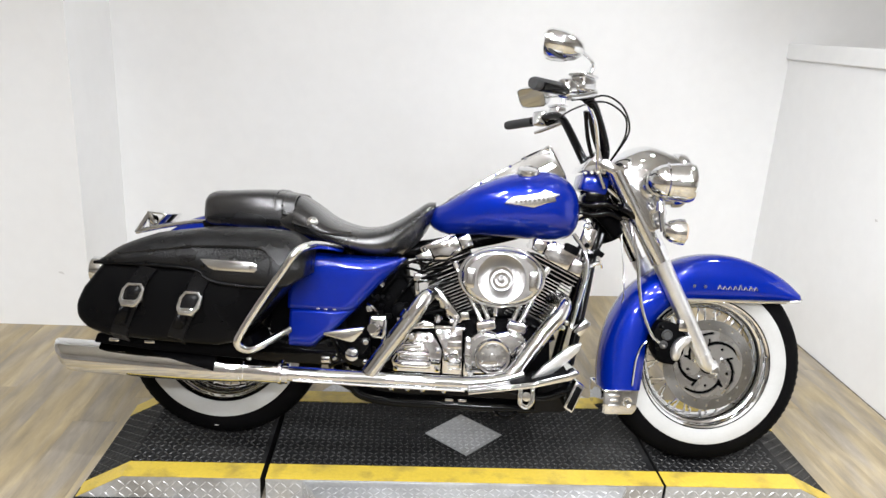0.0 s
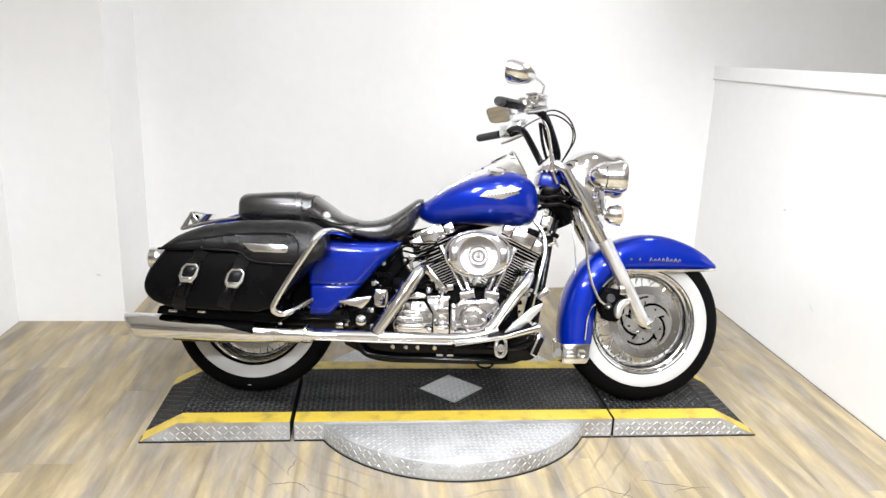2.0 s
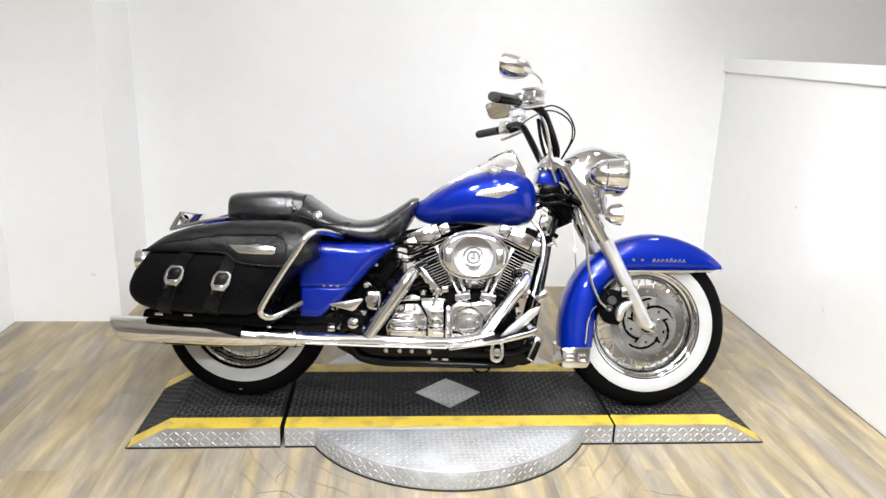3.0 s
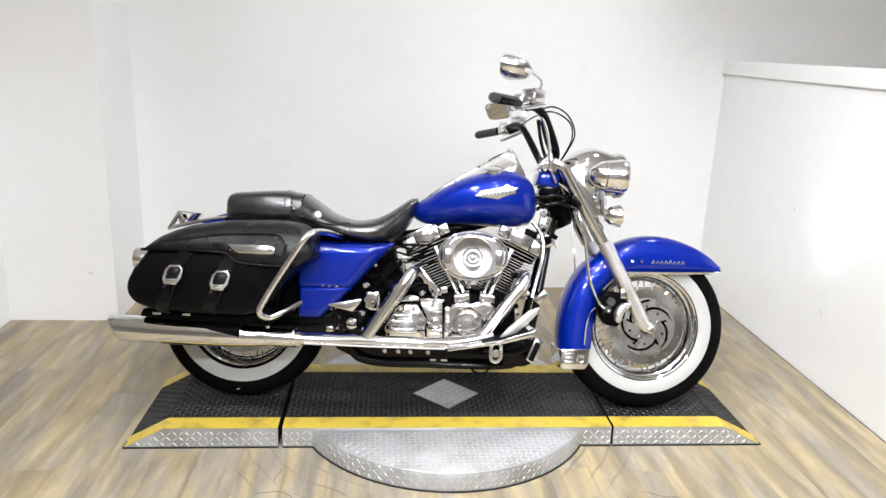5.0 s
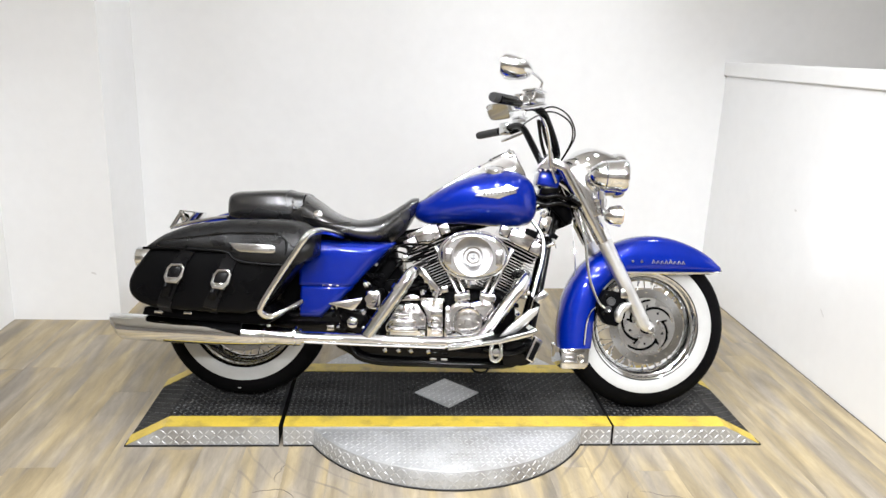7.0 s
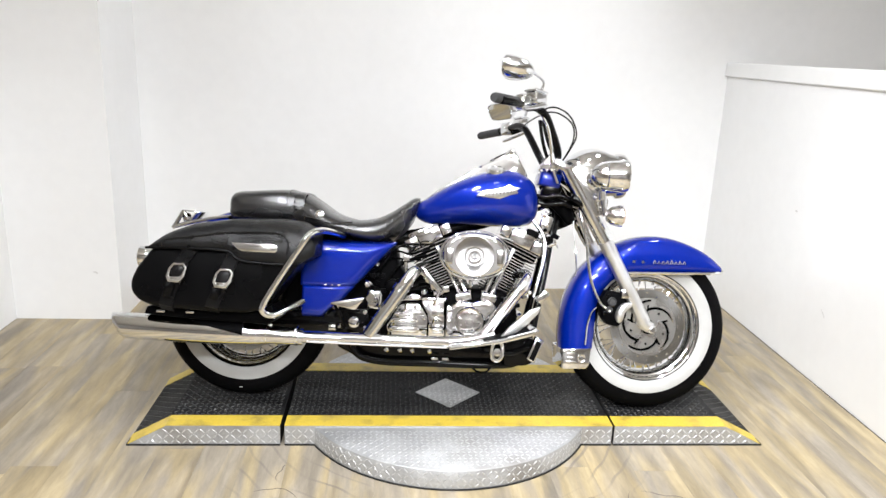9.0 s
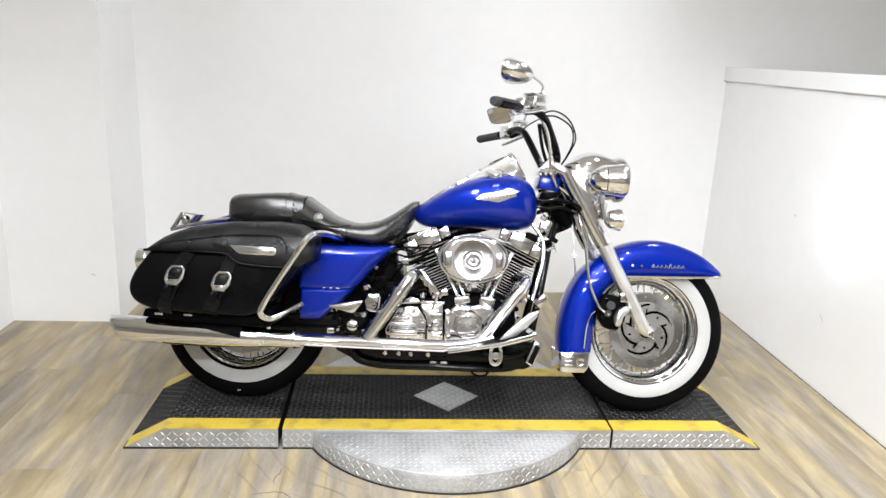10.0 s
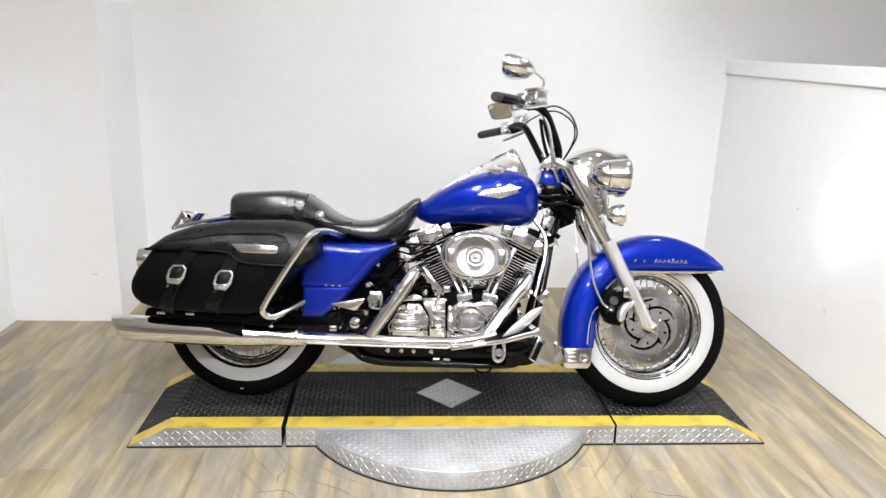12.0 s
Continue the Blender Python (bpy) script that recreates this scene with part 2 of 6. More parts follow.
    link(m2.outputs[0], m3.inputs[0])
    scuff = nt.nodes.new("ShaderNodeMix")
    scuff.data_type = "RGBA"
    link(m3.outputs[0], scuff.inputs["Factor"])
    link(col, scuff.inputs[6])
    scuff.inputs[7].default_value = (0.13, 0.115, 0.105, 1)
    link(scuff.outputs[2], bsdf.inputs["Base Color"])
    bsdf.inputs["Roughness"].default_value = 0.46
    bsdf.inputs["Specular IOR Level"].default_value = 0.28
    b = nt.nodes.new("ShaderNodeBump")
    b.inputs["Strength"].default_value, b.inputs["Distance"].default_value = 0.12, 0.001
    link(n.outputs["Fac"], b.inputs["Height"])
    link(b.outputs["Normal"], bsdf.inputs["Normal"])
    return m


PLANK = plank_material()
GLASS = bpy.data.materials.new("lens_glass")
GLASS.use_nodes = True
_g = GLASS.node_tree.nodes["Principled BSDF"]
_g.inputs["Transmission Weight"].default_value, _g.inputs["Roughness"].default_value, _g.inputs["IOR"].default_value = 1.0, 0.02, 1.45


# ---- mesh helpers ----
def part(name, bm, mat, parent=None, label="", smooth=True, sharp=40):
    """One mesh object from a bmesh, under a thing or a part."""
    bmesh.ops.remove_doubles(bm, verts=bm.verts, dist=1e-6)
    bmesh.ops.recalc_face_normals(bm, faces=bm.faces)
    me = bpy.data.meshes.new(name)
    if smooth:
        lim = radians(sharp)
        for f in bm.faces:
            f.smooth = True
        for e in bm.edges:
            e.smooth = not (len(e.link_faces) == 2 and e.calc_face_angle(0) > lim)
    bm.to_mesh(me)
    bm.free()
    me.materials.append(mat)
    ob = new(name, me)
    if parent is not None:
        ob.parent = parent
    if label:
        ob["label"] = label
    return ob


def loft(rings, closed=False, caps=True, bm=None):
    bm = bm or bmesh.new()
    vs = [[bm.verts.new(p) for p in r] for r in rings]
    n = len(vs[0])
    pairs = list(zip(vs, vs[1:])) + ([(vs[-1], vs[0])] if closed else [])
    for a, b in pairs:
        for i in range(n):
            j = (i + 1) % n
            bm.faces.new((a[i], a[j], b[j], b[i]))
    if caps and not closed:
        bm.faces.new(vs[0])
        bm.faces.new(vs[-1])
    return bm


def open_loft(rings, bm=None):
    """Sheet through open rows of points."""
    bm = bm or bmesh.new()
    vs = [[bm.verts.new(p) for p in r] for r in rings]
    for a, b in zip(vs, vs[1:]):
        for i in range(len(a) - 1):
            bm.faces.new((a[i], a[i + 1], b[i + 1], b[i]))
    return bm


def smooth_path(pts, k=6):
    pts = [Vector(p) for p in pts]
    if len(pts) < 3:
        return pts
    ext = [2 * pts[0] - pts[1]] + pts + [2 * pts[-1] - pts[-2]]
    out = []
    for i in range(1, len(ext) - 2):
        p0, p1, p2, p3 = ext[i - 1:i + 3]
        for s in range(k):
            t = s / k
            out.append(0.5 * ((2 * p1) + (p2 - p0) * t + (2 * p0 - 5 * p1 + 4 * p2 - p3) * t * t + (3 * p1 - p0 - 3 * p2 + p3) * t ** 3))
    return out + [pts[-1]]


def tube(pts, radius, n=10, k=6, bm=None, caps=True, squash=1.0):
    path = smooth_path(pts, k)
    m = len(path)
    radii = [radius] * m if not isinstance(radius, (list, tuple)) else [float(np.interp(i / (m - 1), np.linspace(0, 1, len(radius)), radius)) for i in range(m)]
    rings, up = [], None
    for i, p in enumerate(path):
        d = (path[min(i + 1, m - 1)] - path[max(i - 1, 0)]).normalized()
        if up is None:
            up = d.orthogonal().normalized()
        up = (up - d * up.dot(d)).normalized()
        side = d.cross(up)
        rings.append([p + radii[i] * (math.cos(a) * up + squash * math.sin(a) * side) for a in (2 * math.pi * j / n for j in range(n))])
    return loft(rings, caps=caps, bm=bm)


def lathe(profile, centre, axis, n=32, closed=False, bm=None):
    """Turned form: profile of (radius, distance along the axis)."""
    axis = Vector(axis).normalized()
    u = axis.orthogonal().normalized()
    v = axis.cross(u)
    c = Vector(centre)
    bm = bm or bmesh.new()
    rows = []
    for r, a in profile:
        if r < 1e-6:
            rows.append([bm.verts.new(c + a * axis)])
        else:
            rows.append([bm.verts.new(c + a * axis + r * (math.cos(t) * u + math.sin(t) * v)) for t in (2 * math.pi * j / n for j in range(n))])
    pairs = list(zip(rows, rows[1:])) + ([(rows[-1], rows[0])] if closed else [])
    for a, b in pairs:
        for i in range(n):
            j = (i + 1) % n
            q = (a[i % len(a)], a[j % len(a)], b[j % len(b)], b[i % len(b)])
            q = list(dict.fromkeys(q))
            if len(q) > 2:
                bm.faces.new(q)
    return bm


def prism(poly, y0, y1, bevel=0.0, seg=2, bm=None):
    """Plate with an outline in the x-z plane, from y0 to y1."""
    one = bmesh.new()
    a = [one.verts.new((x, y0, z)) for x, z in poly]
    b = [one.verts.new((x, y1, z)) for x, z in poly]
    one.faces.new(a)
    one.faces.new(b[::-1])
    for i in range(len(poly)):
        j = (i + 1) % len(poly)
        one.faces.new((a[i], b[i], b[j], a[j]))
    bmesh.ops.recalc_face_normals(one, faces=one.faces)
    if bevel:
        es = [e for e in one.edges if e.calc_face_angle(0) > 0.45]
        bmesh.ops.bevel(one, geom=es, offset=bevel, segments=seg, profile=0.5, affect="EDGES", clamp_overlap=True)
    if bm is None:
        return one
    me = bpy.data.meshes.new("tmp")
    one.to_mesh(me)
    one.free()
    bm.from_mesh(me)
    bpy.data.meshes.remove(me)
    return bm


def block(c, s, bevel=0.0, m=None, bm=None, seg=2):
    one = bmesh.new()
    bmesh.ops.create_cube(one, size=1)
    bmesh.ops.scale(one, vec=s, verts=one.verts)
    if bevel:
        bmesh.ops.bevel(one, geom=list(one.edges), offset=bevel, segments=seg, profile=0.5, affect="EDGES", clamp_overlap=True)
    mat = Matrix.Translation(c) @ (m or Matrix())
    bmesh.ops.transform(one, matrix=mat, verts=one.verts)
    if bm is None:
        return one
    me = bpy.data.meshes.new("tmp")
    one.to_mesh(me)
    one.free()
    bm.from_mesh(me)
    bpy.data.meshes.remove(me)
    return bm


def superring(x, zc, hz, w, n=28, power=2.6, yc=0.0, low=1.0):
    """Rounded cross-section across x; low narrows or widens the lower half."""
    out = []
    for i in range(n):
        t = 2 * math.pi * i / n
        c, s = math.cos(t), math.sin(t)
        y = w * math.copysign(abs(c) ** (2 / power), c)
        z = hz * math.copysign(abs(s) ** (2 / power), s)
        if s < 0:
            y *= 1 - (1 - low) * (-s) ** 1.5
        out.append(Vector((x, yc + y, zc + z)))
    return out


def spline_rows(rows, k=5):
    """Smooth a table of stations."""
    v = [tuple(p) for p in rows]
    arr = np.array(v, float)
    out = []
    ext = np.vstack([2 * arr[0] - arr[1], arr, 2 * arr[-1] - arr[-2]])
    for i in range(1, len(ext) - 2):
        p0, p1, p2, p3 = ext[i - 1:i + 3]
        for s in range(k):
            t = s / k
            out.append(0.5 * ((2 * p1) + (p2 - p0) * t + (2 * p0 - 5 * p1 + 4 * p2 - p3) * t * t + (3 * p1 - p0 - 3 * p2 + p3) * t ** 3))
    out.append(arr[-1])
    return out


def polar_plate(c, r0, r1, nr, na, y0, y1, hole, bm=None):
    """Disc in the x-z plane with cells left open where hole(i, j) says so."""
    bm = bm or bmesh.new()
    cx, cz = c
    grid = {}

    def vert(i, j, y):
        key = (i, j % na, y)
        if key not in grid:
            r, t = r0 + (r1 - r0) * i / nr, 2 * math.pi * j / na
            grid[key] = bm.verts.new((cx + r * math.cos(t), y, cz + r * math.sin(t)))
        return grid[key]

    solid = lambda i, j: 0 <= i < nr and not hole(i, j % na)
    for i in range(nr):
        for j in range(na):
            if not solid(i, j):
                continue
            for y in (y0, y1):
                bm.faces.new([vert(i, j, y), vert(i + 1, j, y), vert(i + 1, j + 1, y), vert(i, j + 1, y)])
            for di, dj, p, q in ((-1, 0, (i, j), (i, j + 1)), (1, 0, (i + 1, j), (i + 1, j + 1)), (0, -1, (i, j), (i + 1, j)), (0, 1, (i, j + 1), (i + 1, j + 1))):
                if not solid(i + di, j + dj):
                    bm.faces.new([vert(*p, y0), vert(*q, y0), vert(*q, y1), vert(*p, y1)])
    return bm


def empty(name, m):
    ob = new(name)
    ob.matrix_world = m
    return ob


# ---- room ----
def wall(name, p, q, thick, z0, z1, mat, label):
    """Wall from p to q in plan, its thickness to the left of the way."""
    a, b = Vector((*p, 0)), Vector((*q, 0))
    d = (b - a).normalized()
    s = Vector((-d.y, d.x, 0)) * thick
    bm = loft([[a + Vector((0, 0, z0)), b + Vector((0, 0, z0)), b + s + Vector((0, 0, z0)), a + s + Vector((0, 0, z0))],
               [a + Vector((0, 0, z1)), b + Vector((0, 0, z1)), b + s + Vector((0, 0, z1)), a + s + Vector((0, 0, z1))]])
    return tagged(part(name, bm, mat, smooth=False), label, "wall", kind="structure")


CEIL_Z = 3.2
wall("wall_left", (-2.11, 0.2), (-2.11, 0.97), 0.12, 0, CEIL_Z, WALL, "smooth white painted side wall")
wall("wall_jog", (-2.23, 0.97), (-1.585, 0.97), 0.1, 0, CEIL_Z, WALL, "white painted wall that juts out beside the bay")
wall("wall_return", (-1.585, 1.07), (-1.585, 1.50), 0.1, 0, CEIL_Z, WALL, "narrow white return face of the jutting wall")
wall("wall_back", (-1.75, 1.445), (4.3, 1.714), 0.12, 0, CEIL_Z, WALL, "white painted back wall behind the motorcycle")
wall("wall_partition", (1.743, 1.605), (1.682, -1.2), 0.14, 0, 1.312, WALL, "white half-height partition wall with a cap rail")
# Unseen walls added to close the room and be mirrored in the chrome.
wall("wall_far_side", (4.2, 1.8), (4.2, -7.0), 0.12, 0, CEIL_Z, ROOM, "unseen blotched wall beyond the half-height partition")
wall("wall_far_left", (-4.2, -7.0), (-4.2, 1.1), 0.12, 0, CEIL_Z, ROOM, "unseen blotched wall closing the room")
wall("wall_behind", (-4.3, 1.1), (-2.23, 1.1), 0.12, 0, CEIL_Z, ROOM, "unseen blotched wall closing the room")
wall("wall_front", (4.3, -7.0), (-4.3, -7.0), 0.12, 0, CEIL_Z, ROOM, "unseen blotched beige wall closing the room")
cap = block((1.775, 0.2, 1.3515), (0.156, 2.8, 0.079), 0.006, pose(0, 0, 0, 0, 0, -1.17))
tagged(part("trim", cap, WALL, smooth=False), "white painted cap rail along the top of the partition", "trim", kind="structure")
tagged(part("ceiling", block((0, -2.65, CEIL_Z + 0.05), (8.8, 9.0, 0.1)), CEIL, smooth=False), "plain pale ceiling", "ceiling", kind="structure")
# Strip painting the caulk line and its shadow below the partition.
tagged(part("trim", block((1.7075, 0.2, 0.0010), (0.003, 2.8, 0.002), 0, pose(0, 0, 0, 0, 0, -1.17)), DARK_LINE, smooth=False), "thin dark strip painting the caulk line and its shadow", "trim", kind="structure")


def scuff(name_wall, c, u, v, w, h, seed):
    r = random.Random(seed)
    pts = [Vector(c) + u * (w * (0.6 + 0.4 * r.random()) * math.cos(a)) + v * (h * (0.5 + 0.5 * r.random()) * math.sin(a) + 0.5 * w * math.cos(a) * (r.random() * 0.3)) for a in (2 * math.pi * k / 11 for k in range(11))]
    n = u.cross(v)
    bm = loft([pts, [p + n * 0.0008 for p in pts]])
    part("scuff_mark", bm, SCUFF, bpy.data.objects[name_wall], "grey scuff mark", smooth=False)


SCUFF = material("scuff", (0.62, 0.61, 0.60), 0.6, vary=0.12, scale=40)
scuff("wall_partition", (1.7095, 0.27, 0.33), Vector((0, 0.8, 0.6)), Vector((0, -0.6, 0.8)), 0.028, 0.004, 1)
scuff("wall_partition", (1.7166, 0.62, 0.72), Vector((0, 1, 0)), Vector((0, 0, 1)), 0.012, 0.008, 2)
scuff("wall_jog", (-1.70, 0.9698, 0.25), Vector((-0.95, 0, 0.3)), Vector((0.3, 0, 0.95)), 0.018, 0.006, 3)
floor = tagged(part("floor", block((0, -2.65, -0.062), (8.8, 9.0, 0.1)), SUBFLOOR, smooth=False), "pale brown wood-look plank floor", "floor", kind="structure")


# fine cracks in the floor covering beside the turntable
CRACK = material("floor_crack", (0.10, 0.085, 0.07), 0.8, vary=0.2, scale=40)
crack_rng = random.Random(4)
for cx, cy, heading, steps in ((0.42, -0.62, 0.3, 9), (0.62, -0.58, -0.2, 8), (0.50, -0.70, 1.0, 6), (0.70, -0.66, 0.6, 7), (0.34, -0.72, -0.1, 6), (-0.52, -0.60, 2.2, 8), (-0.60, -0.50, 1.8, 6)):
    left, right = [], []
    p = Vector((cx, cy, 0.0004))
    for k in range(steps):
        w = 0.0011 * (1 - abs(2 * k / (steps - 1) - 1) ** 2) + 0.0002
        d = Vector((math.cos(heading), math.sin(heading), 0))
        n = Vector((-d.y, d.x, 0))
        left.append(p + n * w)
        right.append(p - n * w)
        p = p + d * crack_rng.uniform(0.015, 0.035)
        heading += crack_rng.uniform(-0.6, 0.6)
    part("crack", loft([[a, b, b + Vector((0, 0, 0.0004)), a + Vector((0, 0, 0.0004))] for a, b in zip(left, right)]), CRACK, floor, "thin dark crack", smooth=False)


# ---- drive-on platform ----
def lug_mesh(bm, o, u, v, n, nu, nv, pitch, keep, size=(0.0112, 0.0038), h=0.0022):
    """Raised bars of tread plate, turned by quarter turns, over the plane o + a u + b v."""
    for i in range(nu):
        for j in range(nv):
            a, b = (i + 0.5) * pitch, (j + 0.5) * pitch
            if not keep(a, b):
                continue
            c = o + a * u + b * v
            d = (u + v).normalized() if (i + j) % 2 else (u - v).normalized()
            e = d.cross(n)
            p = [c + d * size[0], c + e * size[1], c - d * size[0], c - e * size[1]]
            t = [c + d * size[0] * 0.45 + n * h, c - d * size[0] * 0.45 + n * h]
            w = [bm.verts.new(q) for q in p + t]
            for f in ((0, 1, 4), (1, 2, 5, 4), (2, 3, 5), (3, 0, 4, 5)):
                bm.faces.new([w[k] for k in f])
    return bm


H, Y0, Y1, PITCH = 0.078, -0.28, 0.26, 0.0195
DISC_R = 0.565
X, Y, Z = Vector((1, 0, 0)), Vector((0, 1, 0)), Vector((0, 0, 1))


def plate_section(name, outline, flats, label, diamond=False):
    """Section of the platform: outline in x-z, flats the stretches of its top surface."""
    root = empty(name, pose(0, 0, 0, 0, 0, -0.5))
    tagged(root, label, "platform", group="platform sections")
    part("deck", prism(outline, Y0 + 0.004, Y1 - 0.004), DECK, root, "worn black painted tread plate", smooth=False)
    for y0, y1 in ((Y0, Y0 + 0.004), (Y1 - 0.004, Y1)):
        part("side_plate", prism(outline, y0, y1), TREAD, root, "bare steel tread plate side", smooth=False)
    steel, dark, yel = bmesh.new(), bmesh.new(), bmesh.new()
    x0, x1 = min(p[0] for p in outline), max(p[0] for p in outline)
    # Shadow line under the side plate, painted as a dark strip.
    part("base_dark_line", block(((x0 + x1) / 2, Y0 + 0.02, 0.003), (x1 - x0, 0.046, 0.006)), DARK_LINE, root, "dark strip painting the shadow line under the side plate", smooth=False)

    def top_at(x):
        for (ax, az), (bx, bz) in flats:
            if ax <= x <= bx:
                return az + (bz - az) * (x - ax) / (bx - ax)
        return 0
    lug_mesh(steel, Vector((x0, Y0, 0.003)), X, Z, -Y, int((x1 - x0) / 0.0215), 3, 0.0215,
             lambda a, b: b + 0.012 < top_at(x0 + a) and not (name == "platform_middle" and abs(x0 + a) < 0.49), size=(0.0125, 0.0026), h=0.0016)
    for (ax, az), (bx, bz) in flats:
        o, e = Vector((ax, Y0, az)), Vector((bx, Y0, bz))
        u = (e - o).normalized()
        n = u.cross(Y)
        n = n if n.z > 0 else -n
        ln, dp = (e - o).length, Y1 - Y0
        inside = (lambda a, b: abs(ax + a - 0.01) / 0.13 + abs(Y0 + b + 0.01) / 0.128 < 0.92) if diamond else (lambda a, b: False)
        edge = lambda a, b: b < 0.075 or b > dp - 0.075
        nu, nv = int(ln / PITCH), int(dp / PITCH)
        lug_mesh(yel, o + n * 0.0015, u, Y, n, nu, nv, PITCH, edge, h=0.0008)
        lug_mesh(dark, o, u, Y, n, nu, nv, PITCH, lambda a, b: not edge(a, b) and not inside(a, b))
        if diamond:
            lug_mesh(steel, o + n * 0.002, u, Y, n, nu, nv, PITCH, inside)
        for y0, y1 in ((Y0, Y0 + 0.076), (Y1 - 0.076, Y1)):
            bm = loft([[o + Y * (y0 - Y0), o + Y * (y1 - Y0), o + Y * (y1 - Y0) + n * 0.0018, o + Y * (y0 - Y0) + n * 0.0018],
                       [e + Y * (y0 - Y0), e + Y * (y1 - Y0), e + Y * (y1 - Y0) + n * 0.0018, e + Y * (y0 - Y0) + n * 0.0018]])
            part("edge_stripe", bm, YELLOW, root, "yellow safety stripe", smooth=False)
    for nm, b, m, lb in (("side_tread", steel, TREAD_BAR, "raised steel tread bars"), ("deck_tread", dark, DECK_WORN, "raised black tread bars"), ("stripe_tread", yel, YELLOW, "raised yellow tread bars")):
        tagged(part(nm, b, m, root, lb, smooth=False), kind="stuff")
    if diamond:
        bm = bmesh.new()
        q = [(0.14, -0.01), (0.01, 0.118), (-0.12, -0.01), (0.01, -0.138)]
        loft([[Vector((x, y, H)) for x, y in q], [Vector((x, y, H + 0.002)) for x, y in q]], bm=bm)
        part("diamond_plate", bm, TREAD, root, "bare steel diamond in the deck", smooth=False)
    return root


plate_section("platform_ramp", [(-1.158, 0.002), (-1.015, H), (-0.615, H), (-0.615, 0.002)], [((-1.158, 0.002), (-1.015, H)), ((-1.015, H), (-0.615, H))],
              "black steel ramp section with yellow edges under the rear wheel")
plate_section("platform_middle", [(-0.599, 0.002), (-0.599, H), (0.606, H), (0.606, 0.002)], [((-0.599, H), (0.606, H))],
              "black steel middle section with a bare diamond plate", diamond=True)
plate_section("platform_ramp", [(0.615, 0.002), (0.615, H), (1.04, H), (1.19, 0.002)], [((0.615, H), (1.04, H)), ((1.04, H), (1.19, 0.002))],
              "black steel ramp section with yellow edges under the front wheel")

table = empty("turntable", Matrix())
tagged(table, "round steel tread-plate turntable under the platform", "turntable")
part("disc", lathe([(0, 0.002), (DISC_R, 0.002), (DISC_R, 0.071), (DISC_R - 0.002, 0.073), (0, 0.073)], (0, 0, 0), Z, 128), TREAD, table, sharp=50)
# Black ring stands in for the dark gap under the disc.
part("base_dark_line", lathe([(DISC_R - 0.02, 0.0), (DISC_R + 0.004, 0.0), (DISC_R + 0.004, 0.005), (DISC_R - 0.02, 0.005)], (0, 0, 0), Z, 128, closed=True), DARK_LINE, table, "black ring drawn for the dark gap at the floor")
bm = bmesh.new()
lug_mesh(bm, Vector((-0.6, -0.6, 0.073)), X, Y, Z, 60, 60, 0.0200, lambda a, b: math.hypot(a - 0.6, b - 0.6) < DISC_R - 0.012 and (b - 0.6 < Y0 - 0.01 or b - 0.6 > Y1 + 0.01), size=(0.0118, 0.0025), h=0.0014)
for k in range(164):
    t = 2 * math.pi * k / 164
    n = Vector((math.cos(t), math.sin(t), 0))
    if Y0 < n.y * DISC_R < Y1:
        continue
    u = Vector((-n.y, n.x, 0)) * (1 if k % 2 else -1)
    lug_mesh(bm, n * (DISC_R - 0.0004) + Z * 0.004 - u * 0.01075, u, Z, n, 1, 3, 0.0215, lambda a, b: True, size=(0.0125, 0.0026), h=0.0016)
tagged(part("disc_tread", bm, TREAD_BAR, table, "raised steel tread bars", smooth=False), kind="stuff")


# ---- motorcycle: x ahead, y to its left, z up, standing on its two tyres ----
bike = empty("motorcycle", Matrix.Translation((-0.80, 0.0, 0.075)) @ pose(0, 0, 0, 0, 0, -4.5) @ pose(0, 0, 0, -14))
tagged(bike, "blue touring motorcycle with black leather saddlebags, leaning on its stand", "motorcycle")
RW, FW, R = (0.02, 0.322), (1.566, 0.324), 0.32
AX = Vector((0, -1, 0))


def add(name, bm, mat, label="", parent=None, sharp=40):
    return part(name, bm, mat, parent or bike, label, sharp=sharp)


